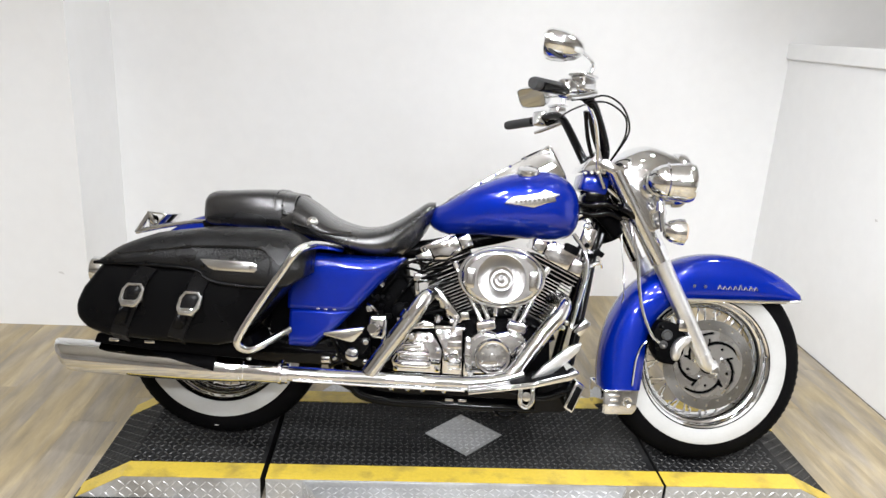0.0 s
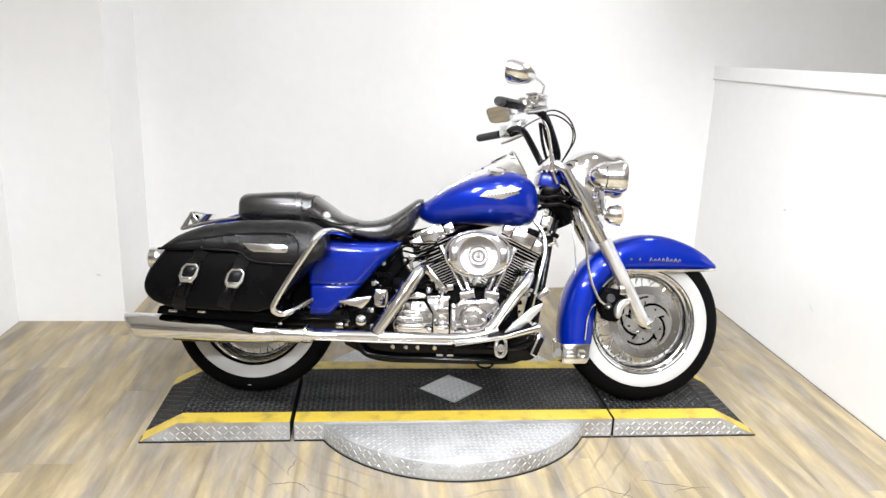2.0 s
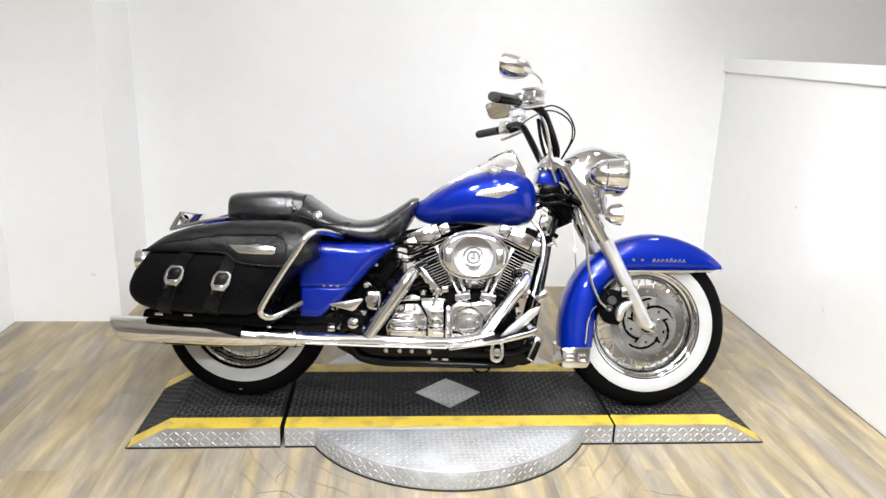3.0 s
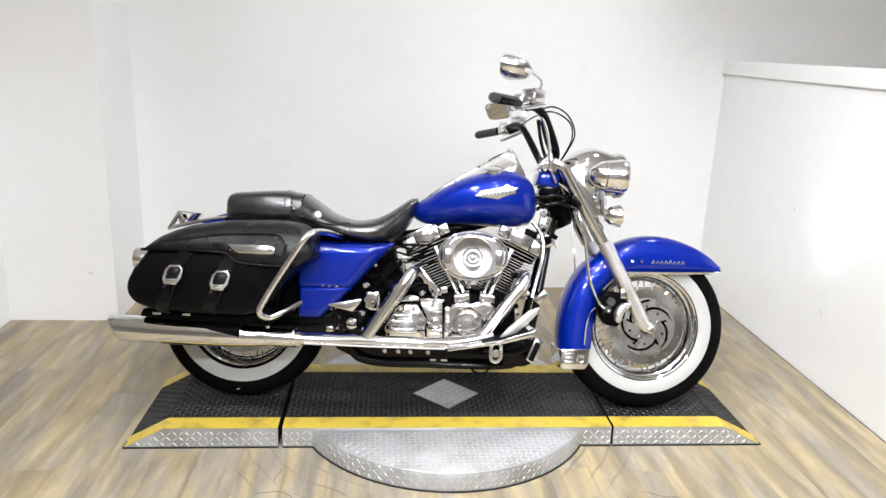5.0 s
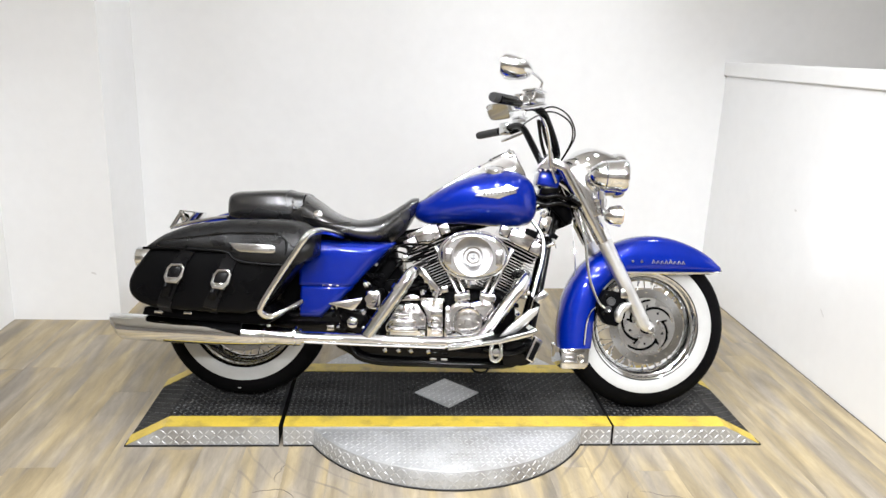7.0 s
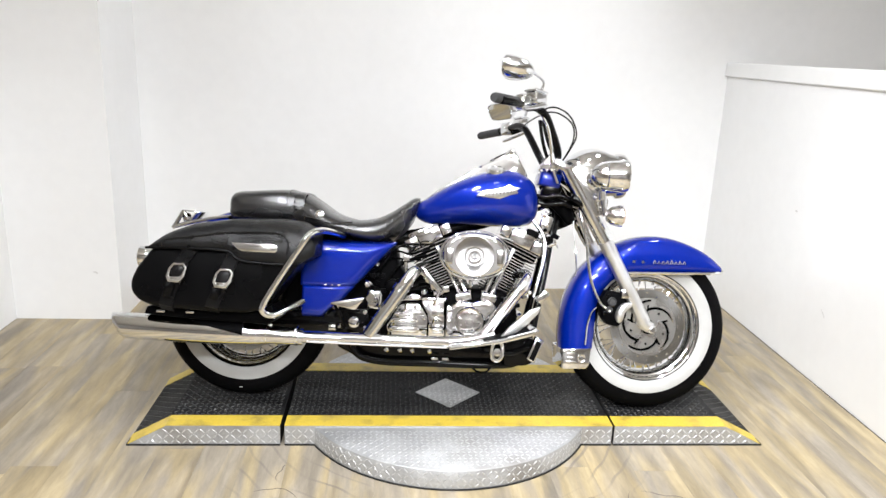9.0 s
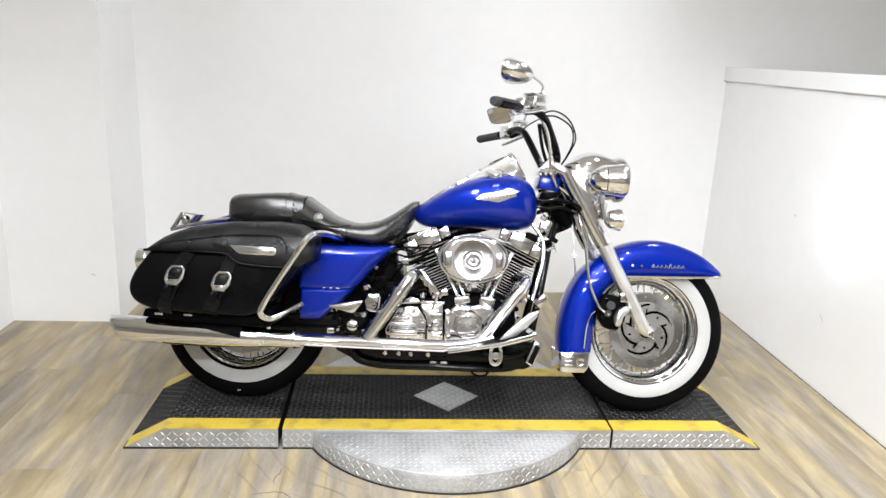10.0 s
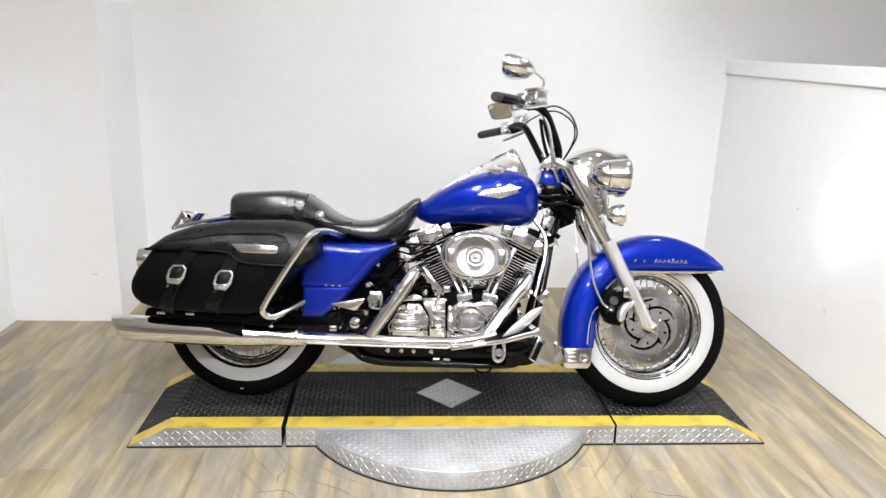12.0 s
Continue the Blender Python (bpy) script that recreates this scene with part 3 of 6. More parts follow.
# wheels
def wheel(name, c, label):
    o = (c[0], 0, c[1])
    rim_half = [(0.202, 0.057), (0.207, 0.060), (0.209, 0.055), (0.206, 0.050), (0.203, 0.047), (0.199, 0.046), (0.196, 0.040), (0.189, 0.038), (0.183, 0.030), (0.176, 0.022), (0.172, 0.010)]
    prof = rim_half + [(r, -a) for r, a in rim_half[::-1]] + [(0.198, -0.03), (0.198, 0.03)]
    rim = add(name, lathe(prof, o, AX, 72, closed=True), CHROME, label)
    half = [(0.32, 0.0), (0.3195, 0.016), (0.3165, 0.032), (0.308, 0.046), (0.296, 0.056), (0.28, 0.063), (0.255, 0.0675), (0.23, 0.066), (0.212, 0.059), (0.205, 0.052)]
    tprof = half + [(0.203, 0.04), (0.203, -0.04)] + [(r, -a) for r, a in half[:0:-1]]
    tyre = add("tyre", lathe(tprof, o, AX, 96, closed=True), RUBBER, "black tyre with worn tread", rim)
    for s in (1, -1):
        ww = [(0.258, 0.0672), (0.25, 0.0688), (0.23, 0.0672), (0.2115, 0.0612), (0.211, 0.0590), (0.23, 0.0650), (0.25, 0.0660), (0.258, 0.0655)]
        add("whitewall", lathe([(r, a * s) for r, a in ww], o, AX, 96, closed=True), WHITEWALL, "broad white sidewall band", tyre)
    # tread blocks across the crown
    bm = bmesh.new()
    for k in range(84):
        t = 2 * math.pi * k / 84
        for s in (1, -1):
            pts = []
            for f, w in ((0.010, 0.0), (0.028, 0.05), (0.045, 0.065), (0.045, 0.105), (0.028, 0.09), (0.010, 0.04)):
                rr = float(np.interp(f, [0, 0.016, 0.032, 0.046, 0.057], [0.32, 0.3195, 0.3165, 0.31, 0.298])) + 0.0005
                pts.append((f * s, rr, t + w * 0.62))
            top = [bm.verts.new((o[0] + r * math.cos(a), y, o[2] + r * math.sin(a))) for y, r, a in pts]
            low = [bm.verts.new((o[0] + (r - 0.004) * math.cos(a), y, o[2] + (r - 0.004) * math.sin(a))) for y, r, a in pts]
            bm.faces.new((top[0], top[1], top[4], top[5]))
            bm.faces.new((top[1], top[2], top[3], top[4]))
            for i in range(6):
                bm.faces.new((top[i], top[(i + 1) % 6], low[(i + 1) % 6], low[i]))
    tagged(part("tread", bm, RUBBER, tyre, "zigzag tread blocks", smooth=False), kind="stuff")
    hub = [(0, 0.075), (0.018, 0.075), (0.02, 0.066), (0.03, 0.064), (0.05, 0.054), (0.052, 0.048), (0.03, 0.04), (0.026, 0.0)]
    add("hub", lathe(hub + [(r, -a) for r, a in hub[-2::-1]], o, AX, 32), ALU, "polished hub", rim)
    for k in range(40):
        t = 2 * math.pi * (k + 0.5) / 40
        s = 1 if k % 2 else -1
        lean = 0.85 * (1 if (k // 2) % 2 else -1)
        a = Vector((o[0] + 0.048 * math.cos(t + lean), s * 0.05, o[2] + 0.048 * math.sin(t + lean)))
        b = Vector((o[0] + 0.176 * math.cos(t), s * 0.008, o[2] + 0.176 * math.sin(t)))
        add("spoke", tube([a, b], 0.0024, 6), CHROME, "", rim)
    bm = bmesh.new()
    for k in range(40):
        t = 2 * math.pi * (k + 0.5) / 40
        d = Vector((math.cos(t), 0, math.sin(t)))
        p = Vector((o[0], 0.008 * (1 if k % 2 else -1), o[2]))
        tube([p + d * 0.162, p + d * 0.176], 0.0042, 6, bm=bm)
    tagged(add("spoke_nipples", bm, CHROME, "chrome spoke nipples", rim), kind="stuff")
    return rim


def brake_disc(c, y, parent):
    ring = lambda i, j: (i == 1 and j % 18 in (0, 1)) or (i == 3 and j % 18 in (9, 10))
    d = add("brake_disc", polar_plate((0, 0), 0.111, 0.143, 6, 180, y, y - 0.005, ring), STEEL, "drilled steel brake disc", parent, sharp=30)
    d.location = (c[0], 0, c[1])
    c = (0, 0)

    def slots(i, j):
        """Five spiral slots, round holes and short slots of the carrier."""
        r, deg = 0.028 + 0.082 * (i + 0.5) / 34, 1.25 * (j + 0.5)
        for k in (-1, 0, 1, 2, 3, 4, 5):
            f = (deg - 10 - 72 * k) / 85
            if 0 < f < 1 and abs(r - (0.102 - 0.041 * f ** 1.3)) < 0.0042 + 0.0022 * f:
                return True
        a = (deg - 50) % 72 - 36
        if (r - 0.066) ** 2 + (radians(a + 36 if a < 0 else a - 36) * r) ** 2 < 0.0052 ** 2:
            return True
        return 0.069 < r < 0.083 and abs((deg - 18 + 36) % 72 - 36) < 3
    add("disc_carrier", polar_plate(c, 0.028, 0.110, 34, 288, y - 0.002, y - 0.008, slots), BRUSHED, "polished disc carrier", d, sharp=30)
    # Added dark disc: makes the open carrier slots read black.
    add("slot_backing", lathe([(0, 0.0), (0.102, 0.0), (0.104, 0.003), (0.102, 0.006), (0, 0.006)], (c[0], y + 0.014, c[1]), AX, 40), MATT, "dark disc added to blacken the carrier slots", d)
    for k in range(5):
        t = 2 * math.pi * k / 5 + 0.4
        add("disc_bolt", lathe([(0, 0.017), (0.005, 0.017), (0.007, 0.014), (0.007, 0.006)], (c[0] + 0.047 * math.cos(t), y, c[1] + 0.047 * math.sin(t)), AX, 10), CHROME, "", d)


rear_wheel = wheel("rear_wheel", RW, "chrome wire-spoke rear wheel with whitewall tyre")
front_wheel = wheel("front_wheel", FW, "chrome wire-spoke front wheel with whitewall tyre")
brake_disc(FW, -0.074, front_wheel)
brake_disc(RW, -0.074, rear_wheel)
add("tyre_mark", block((RW[0] - 0.01, -0.0605, RW[1] - 0.289), (0.012, 0.004, 0.003), 0.001), WHITEWALL, "small white moulded mark", rear_wheel)

# front fork: sliders, upper covers, axle
low_f, mid_f, top_f = Vector((1.541, 0, 0.346)), Vector((1.372, 0, 0.662)), Vector((1.229, 0, 0.915))
for s in (-1, 1):
    y = Vector((0, 0.112 * s, 0))
    leg = add("fork_leg", tube([low_f + y, low_f.lerp(mid_f, 0.5) + y, mid_f + y], [0.024, 0.026, 0.0275], 20), CAST, "satin chrome fork slider")
    add("fork_seal_cover", tube([mid_f.lerp(low_f, 0.06) + y, mid_f.lerp(top_f, 0.10) + y], [0.031, 0.0325], 20), CHROME, "", leg)
    add("fork_cover", tube([mid_f.lerp(top_f, 0.05) + y, top_f + y], [0.0315, 0.034], 20), CHROME, "chrome upper fork cover")
    d = (low_f - mid_f).normalized()
    e = low_f + y
    ax = Vector((FW[0] + 0.002, y.y, FW[1]))
    add("axle_clamp", tube([e - d * 0.02, e + d * 0.012, ax, ax + Vector((0.012, 0, -0.004))], [0.0255, 0.024, 0.021, 0.014], 16), CAST, "", leg)
    add("axle_nut", lathe([(0, 0.03), (0.009, 0.03), (0.012, 0.026), (0.012, 0.018), (0.017, 0.016), (0.017, -0.01)], (FW[0] + 0.002, y.y, FW[1] - 0.006), (0, s, 0), 6), CHROME, "", leg)
add("front_axle", tube([(FW[0], -0.13, FW[1]), (FW[0], 0.13, FW[1])], 0.009, 12), STEEL)
for t in (0.5, 1.02):
    p = mid_f.lerp(top_f, t)
    add("triple_clamp", block(p - Vector((0.02, 0, 0)), (0.085, 0.27, 0.035), 0.012, pose(0, 0, 0, 0, 30, 0)), BLACK if t < 1 else CHROME, "fork clamp")
add("steering_neck", tube([(1.245, 0, 0.70), (1.16, 0, 0.875)], 0.036, 20), BLACK, "black steering head")
for s in (-1, 1):
    add("neck_lock_cover", tube([(1.17, 0.05 * s, 0.80), (1.22, 0.062 * s, 0.765), (1.25, 0.055 * s, 0.72)], [0.022, 0.03, 0.02], 14), MATT)
add("steering_cover", prism([(1.118, 0.912), (1.160, 0.975), (1.170, 0.977), (1.184, 0.922), (1.180, 0.905)], -0.11, 0.11, 0.004), CHROME, "chrome cover over the upper fork clamp")
add("fork_lock_housing", block((1.166, 0, 0.874), (0.082, 0.17, 0.056), 0.010, pose(0, 0, 0, 0, 10, 0), seg=3), BLUE, "blue painted housing below the handlebar")
for k in range(5):
    add("clamp_bolt", lathe([(0.0065, 0), (0.0065, 0.006), (0.004, 0.009), (0, 0.009)], (1.126 + 0.019 * k, -0.108 - 0.002 * (k % 2), 0.902 + 0.002 * k), (0, -1, 0.3), 10), CHROME, "")
for dx, dz in ((0.0, 0.0), (0.012, -0.028)):
    add("neck_hose", tube([(1.105 + dx, -0.09, 0.812 + dz), (1.145 + dx, -0.105, 0.805 + dz), (1.195 + dx, -0.11, 0.812 + dz), (1.235 + dx, -0.10, 0.800 + dz)], 0.009, 10), BLACK, "black hose behind the fork")
add("front_block", block((1.175, -0.02, 0.835), (0.07, 0.12, 0.07), 0.015, pose(0, 0, 0, 0, 25, 0)), BLACK, "black neck cover")

# headlight nacelle and lamps
rows = spline_rows([(1.205, 0.905, 0.028, 0.07), (1.235, 0.909, 0.060, 0.105), (1.28, 0.905, 0.090, 0.118), (1.33, 0.908, 0.099, 0.114), (1.375, 0.908, 0.09, 0.102), (1.405, 0.905, 0.083, 0.09), (1.43, 0.903, 0.078, 0.082)], 4)
add("headlight_nacelle", loft([superring(x, z, h, w, 32, 2.3) for x, z, h, w in rows]), CHROME, "smooth chrome headlight nacelle")
hl = add("headlight", lathe([(0.079, 1.424), (0.086, 1.427), (0.088, 1.437), (0.086, 1.455), (0.079, 1.465), (0.076, 1.463), (0.072, 1.45), (0.072, 1.43)], (0, 0, 0.903), X, 48), CHROME, "chrome headlight ring")
add("reflector", lathe([(0.072, 1.452), (0.058, 1.434), (0.03, 1.424), (0, 1.42)], (0, 0, 0.903), X, 40), CHROME, "", hl)
add("lens", lathe([(0.076, 1.457), (0.058, 1.467), (0.03, 1.473), (0, 1.475)], (0, 0, 0.903), X, 40), GLASS, "clear headlight lens", hl)
for s in (-1, 1):
    panel = [(1.226, 0.908), (1.250, 0.926), (1.312, 0.924), (1.345, 0.850), (1.378, 0.800), (1.374, 0.770), (1.362, 0.748), (1.330, 0.733), (1.245, 0.874)]
    add("nacelle_side_panel", prism(panel, -0.140 if s < 0 else 0.122, -0.122 if s < 0 else 0.140, 0.004, 3), ALU, "chrome nacelle side panel")
    o = (1.350, 0.185 * s, 0.888)
    ps = add("passing_lamp", lathe([(0, -0.055), (0.018, -0.05), (0.036, -0.036), (0.05, -0.012), (0.055, 0.02), (0.057, 0.05), (0.059, 0.055), (0.06, 0.07), (0.056, 0.082), (0.051, 0.08), (0.049, 0.06)], o, X, 36), CHROME, "chrome auxiliary lamp")
    add("lens", lathe([(0.053, 0.074), (0.036, 0.085), (0, 0.089)], o, X, 32), GLASS, "", ps)
    add("reflector", lathe([(0.05, 0.065), (0.03, 0.04), (0, 0.03)], o, X, 32), ALU, "", ps)
    for k in range(5):
        t = k / 4
        add("lamp_fin", lathe([(0.026 + 0.026 * t, 0), (0.032 + 0.026 * t, 0.003), (0.026 + 0.026 * t, 0.006)], (1.309 + 0.042 * t, o[1], o[2]), X, 28), CHROME, "", ps)
    bar = add("lamp_bar", tube([(1.30, 0.07 * s, 0.795), (1.335, 0.13 * s, 0.80), (1.345, 0.185 * s, 0.815)], 0.0105, 12), CHROME, "chrome auxiliary lamp bar")
    add("lamp_stem", tube([(1.345, 0.185 * s, 0.80), (1.342, 0.185 * s, 0.83)], [0.016, 0.012], 14), CHROME, "", bar)
    q = (1.388, 0.185 * s, 0.742)
    add("signal_stem", tube([(1.348, 0.185 * s, 0.805), (1.352, 0.185 * s, 0.77), (1.36, 0.185 * s, 0.742)], [0.012, 0.009, 0.012], 12), CHROME, "", bar)
    sg = add("turn_signal", lathe([(0, -0.03), (0.02, -0.027), (0.033, -0.012), (0.037, 0.008), (0.038, 0.022), (0.034, 0.026)], q, X, 28), CHROME, "chrome bullet turn signal")
    add("lens", lathe([(0.035, 0.024), (0.028, 0.036), (0, 0.042)], q, X, 24), CLEAR, "pale clear lens", sg)
    add("visor", lathe([(0.039, 0.015), (0.0395, 0.028), (0.0365, 0.028), (0.0365, 0.018)], q, X, 28, closed=True), CHROME, "", sg)


# fenders
def fender(name, crown, edge, w, label, bulge=0.012):
    """Fender from its crown line and its lower edge line, both in x-z."""
    rings = []
    crown, edge = spline_rows(crown, 5), spline_rows(edge, 5)
    for (px, pz), (qx, qz) in zip(crown, edge):
        row = []
        for f, y in ((0, 0.96), (0.25, 1.0), (0.5, 0.985), (0.7, 0.93), (0.84, 0.82), (0.93, 0.66), (0.98, 0.46), (1.0, 0.24), (1.01, 0)):
            row.append(Vector((qx + (px - qx) * f, -w * y, qz + (pz - qz) * f)))
        row += [Vector((p.x, -p.y, p.z)) for p in row[-2::-1]]
        rings.append(row)
    ob = add(name, open_loft(rings), BLUE, label, sharp=70)
    mod = ob.modifiers.new("thickness", "SOLIDIFY")
    mod.thickness, mod.offset = 0.003, -1
    return ob


f_crown = [(1.245, 0.175), (1.236, 0.27), (1.242, 0.36), (1.266, 0.452), (1.32, 0.546), (1.397, 0.61), (1.475, 0.652), (1.564, 0.672), (1.657, 0.668), (1.747, 0.64), (1.805, 0.607), (1.845, 0.568)]
f_edge = [(1.338, 0.165), (1.352, 0.25), (1.358, 0.335), (1.362, 0.40), (1.385, 0.455), (1.425, 0.50), (1.475, 0.527), (1.56, 0.533), (1.657, 0.536), (1.747, 0.539), (1.805, 0.541), (1.843, 0.542)]
front_fender = fender("front_fender", f_crown, f_edge, 0.092, "deep blue skirted front fender")
for s in (-1, 1):
    add("fender_trim", tube([(1.44, 0.0915 * s, 0.527), (1.56, 0.0925 * s, 0.530), (1.689, 0.0925 * s, 0.533), (1.795, 0.092 * s, 0.537), (1.847, 0.082 * s, 0.542)], 0.0058, 8), CHROME, "chrome skirt trim", front_fender)
    # Thin chrome rod down the rear part of the skirt.
    add("skirt_rod", tube([(1.362, 0.096 * s, 0.392), (1.345, 0.097 * s, 0.375), (1.329, 0.098 * s, 0.33), (1.322, 0.098 * s, 0.25)], 0.0035, 8), CHROME, "thin chrome rod on the fender side", front_fender)
    plate = add("fender_tip", prism([(1.24, 0.155), (1.236, 0.232), (1.348, 0.236), (1.342, 0.175), (1.33, 0.157)], 0.089 * s, 0.097 * s, 0.004), CHROME, "chrome fender end plate", front_fender)
    for (x, z, r) in ((1.31, 0.197, 0.015),):
        add("end_plate_disc", lathe([(0, 0.008), (r * 0.4, 0.008), (r * 0.6, 0.004), (r, 0.006), (r * 1.15, 0.0)], (x, 0.097 * s, z), (0, s, 0), 20), ALU, "", front_fender)
    for z, w in ((0.216, 0.034), (0.20, 0.026), (0.184, 0.034)):
        add("end_plate_bar", block((1.268, 0.099 * s, z), (w, 0.006, 0.007), 0.002), SATIN, "", front_fender)
add("fender_tip", block((1.243, 0, 0.192), (0.012, 0.17, 0.074), 0.005), CHROME, "chrome fender end plate", front_fender)
add("tip_rail", tube([(1.847, -0.08, 0.545), (1.861, -0.03, 0.55), (1.864, 0, 0.551), (1.861, 0.03, 0.55), (1.847, 0.08, 0.545)], 0.008, 8), CHROME, "chrome fender tip rail", front_fender)
for k, w in enumerate((0.012, 0.007, 0.009, 0.011, 0.016, 0.008, 0.012, 0.010)):
    add("script_bar", tube([(1.575 + k * 0.0165, -0.0935, 0.566), (1.580 + k * 0.0165, -0.0945, 0.571 + 0.7 * w), (1.586 + k * 0.0165, -0.0935, 0.567)], 0.0027, 6), CHROME, "pale script mark", front_fender)
for x in (1.50, 1.535):
    add("fender_rivet", lathe([(0, 0.004), (0.005, 0.003), (0.006, 0)], (x, -0.092, 0.572), AX, 10), CHROME, "", front_fender)


def arc(c, r, a0, a1, n):
    return [(c[0] + r * math.cos(radians(a0 + (a1 - a0) * i / n)), c[1] + r * math.sin(radians(a0 + (a1 - a0) * i / n))) for i in range(n + 1)]


rear_fender = fender("rear_fender", [(x, z + 0.055 * max(0, math.sin(radians(a)))) for (x, z), a in zip(arc(RW, 0.34, 165, 35, 10), np.linspace(165, 35, 11))], arc(RW, 0.29, 163, 40, 10), 0.10, "blue rear fender between the saddlebags")


# fuel tank and console
rows = spline_rows([(0.655, 0.735, 0.018, 0.04), (0.672, 0.737, 0.036, 0.075), (0.71, 0.742, 0.054, 0.108), (0.78, 0.765, 0.076, 0.14), (0.87, 0.785, 0.097, 0.162), (0.96, 0.796, 0.109, 0.172), (1.03, 0.797, 0.109, 0.17), (1.075, 0.79, 0.098, 0.155), (1.104, 0.782, 0.078, 0.13), (1.121, 0.776, 0.045, 0.09), (1.125, 0.775, 0.02, 0.05)], 5)
tank = add("fuel_tank", loft([superring(x, z, h, w, 40, 2.7, low=0.86) for x, z, h, w in rows]), BLUE, "glossy blue fuel tank", sharp=60)
con = [(0.675, 0.772), (0.73, 0.815), (0.80, 0.858), (0.88, 0.907), (0.95, 0.945), (0.99, 0.968), (1.013, 0.990), (1.028, 0.984), (1.075, 0.905), (1.085, 0.87), (1.0, 0.86), (0.80, 0.80)]
console = add("console", prism(con, -0.052, 0.052, 0.014, 3), CHROME, "chrome tank console with speedometer", tank)
add("speedometer", lathe([(0.04, -0.004), (0.041, 0.002), (0.037, 0.004), (0.034, 0.001), (0, 0.002)], (0.975, 0, 0.960), (-0.45, 0, 0.9), 32), MATT, "black speedometer face", console)
for s in (-1, 1):
    cap_o = (0.955, 0.095 * s, 0.893)
    add("filler_cap", lathe([(0.036, 0), (0.037, 0.008), (0.033, 0.016), (0.02, 0.02), (0, 0.021)], cap_o, (0.0, 0.35 * s, 0.94), 28), CHROME, "chrome filler cap", tank)
    badge = [(0.878, 0.796), (0.908, 0.819), (0.945, 0.824), (0.985, 0.835), (0.998, 0.845), (1.02, 0.835), (1.046, 0.833), (1.03, 0.822), (1.036, 0.812), (1.005, 0.803), (0.968, 0.788), (0.93, 0.792)]
    y = [0.166 * s, 0.178 * s]
    bd = add("tank_badge", prism(badge, min(y), max(y), 0.003), SATIN, "winged chrome tank badge", tank)
    for k in range(8):
        add("badge_bar", block((0.915 + 0.0135 * k, 0.179 * s, 0.807 + 0.0018 * k), (0.007, 0.006, 0.015), 0.0015), STEEL, "", bd)
for k in range(6):
    add("console_stud", lathe([(0.006, 0), (0.005, 0.004), (0, 0.006)], (0.72 + 0.045 * k, -0.05, 0.80 + 0.029 * k), (-0.3, -0.6, 0.7), 10), CHROME, "", console)

# seat
rows = spline_rows([(0.185, 0.735, 0.05, 0.12), (0.205, 0.73, 0.062, 0.145), (0.25, 0.718, 0.066, 0.165), (0.30, 0.70, 0.058, 0.18), (0.35, 0.682, 0.046, 0.19), (0.42, 0.665, 0.045, 0.196), (0.50, 0.655, 0.057, 0.19), (0.56, 0.668, 0.065, 0.168), (0.61, 0.703, 0.060, 0.13), (0.645, 0.736, 0.049, 0.095), (0.672, 0.768, 0.02, 0.058)], 5)


def seat_ring(x, z, h, w):
    dish = 0.016 * max(0, 1 - abs(x - 0.45) / 0.2)
    out = superring(x, z, h, w, 36, 2.5, low=0.95)
    return [Vector((p.x, p.y, p.z - (dish * (1 - (p.y / w) ** 2) if p.z > z else 0) - 0.02 * max(0, (0.62 - x) / 0.4) * (abs(p.y) / w) ** 3)) for p in out]


seat = add("seat", loft([seat_ring(*r) for r in rows]), VINYL, "black vinyl rider seat", sharp=70)
rows = spline_rows([(-0.040, 0.722, 0.03, 0.10), (-0.033, 0.724, 0.05, 0.13), (-0.012, 0.727, 0.058, 0.144), (0.04, 0.73, 0.06, 0.15), (0.11, 0.732, 0.064, 0.153), (0.17, 0.733, 0.065, 0.15), (0.21, 0.73, 0.062, 0.145), (0.228, 0.728, 0.04, 0.12)], 5)
pill = add("passenger_seat", loft([superring(x, z, h, w, 36, 3.6) for x, z, h, w in rows]), VINYL, "black vinyl passenger pad", sharp=70)
for x in (0.185,):
    add("seat_seam", tube([(x, 0.1525 * math.copysign(abs(math.cos(a)) ** 0.55, math.cos(a)), 0.7325 + 0.0655 * abs(math.sin(a)) ** 0.55) for a in np.linspace(0.06, math.pi - 0.06, 18)], 0.0022, 6, 1), VINYL, "", pill)
strap_rows = []
for f in np.linspace(0, math.pi, 21):
    c, s = math.cos(f), math.sin(f)
    yy, zz = 0.155 * math.copysign(abs(c) ** 0.5, c), 0.725 + 0.068 * abs(s) ** 0.6
    strap_rows.append([Vector((0.212, yy, zz)), Vector((0.246, yy, zz - 0.004)), Vector((0.246, yy * 0.97, zz - 0.008)), Vector((0.212, yy * 0.97, zz - 0.006))])
add("passenger_strap", loft(strap_rows), VINYL, "black passenger grab strap", seat)
for s in (-1, 1):
    con_ = add("concho", lathe([(0.017, 0), (0.017, 0.004), (0.012, 0.006), (0.010, 0.004), (0, 0.008)], (0.307, 0.171 * s, 0.705), (0, s, 0.25), 16), CHROME, "chrome seat concho", seat)
    add("seam_piping", tube([(0.24, 0.165 * s, 0.70), (0.30, 0.186 * s, 0.688), (0.36, 0.196 * s, 0.676), (0.43, 0.195 * s, 0.682)], 0.003, 6), VINYL, "", seat)
add("seat_base", prism([(-0.04, 0.665), (0.20, 0.675), (0.36, 0.63), (0.55, 0.625), (0.62, 0.69), (0.55, 0.66), (0.2, 0.70), (-0.05, 0.69)], -0.11, 0.11, 0.006), BLACK, "", seat)


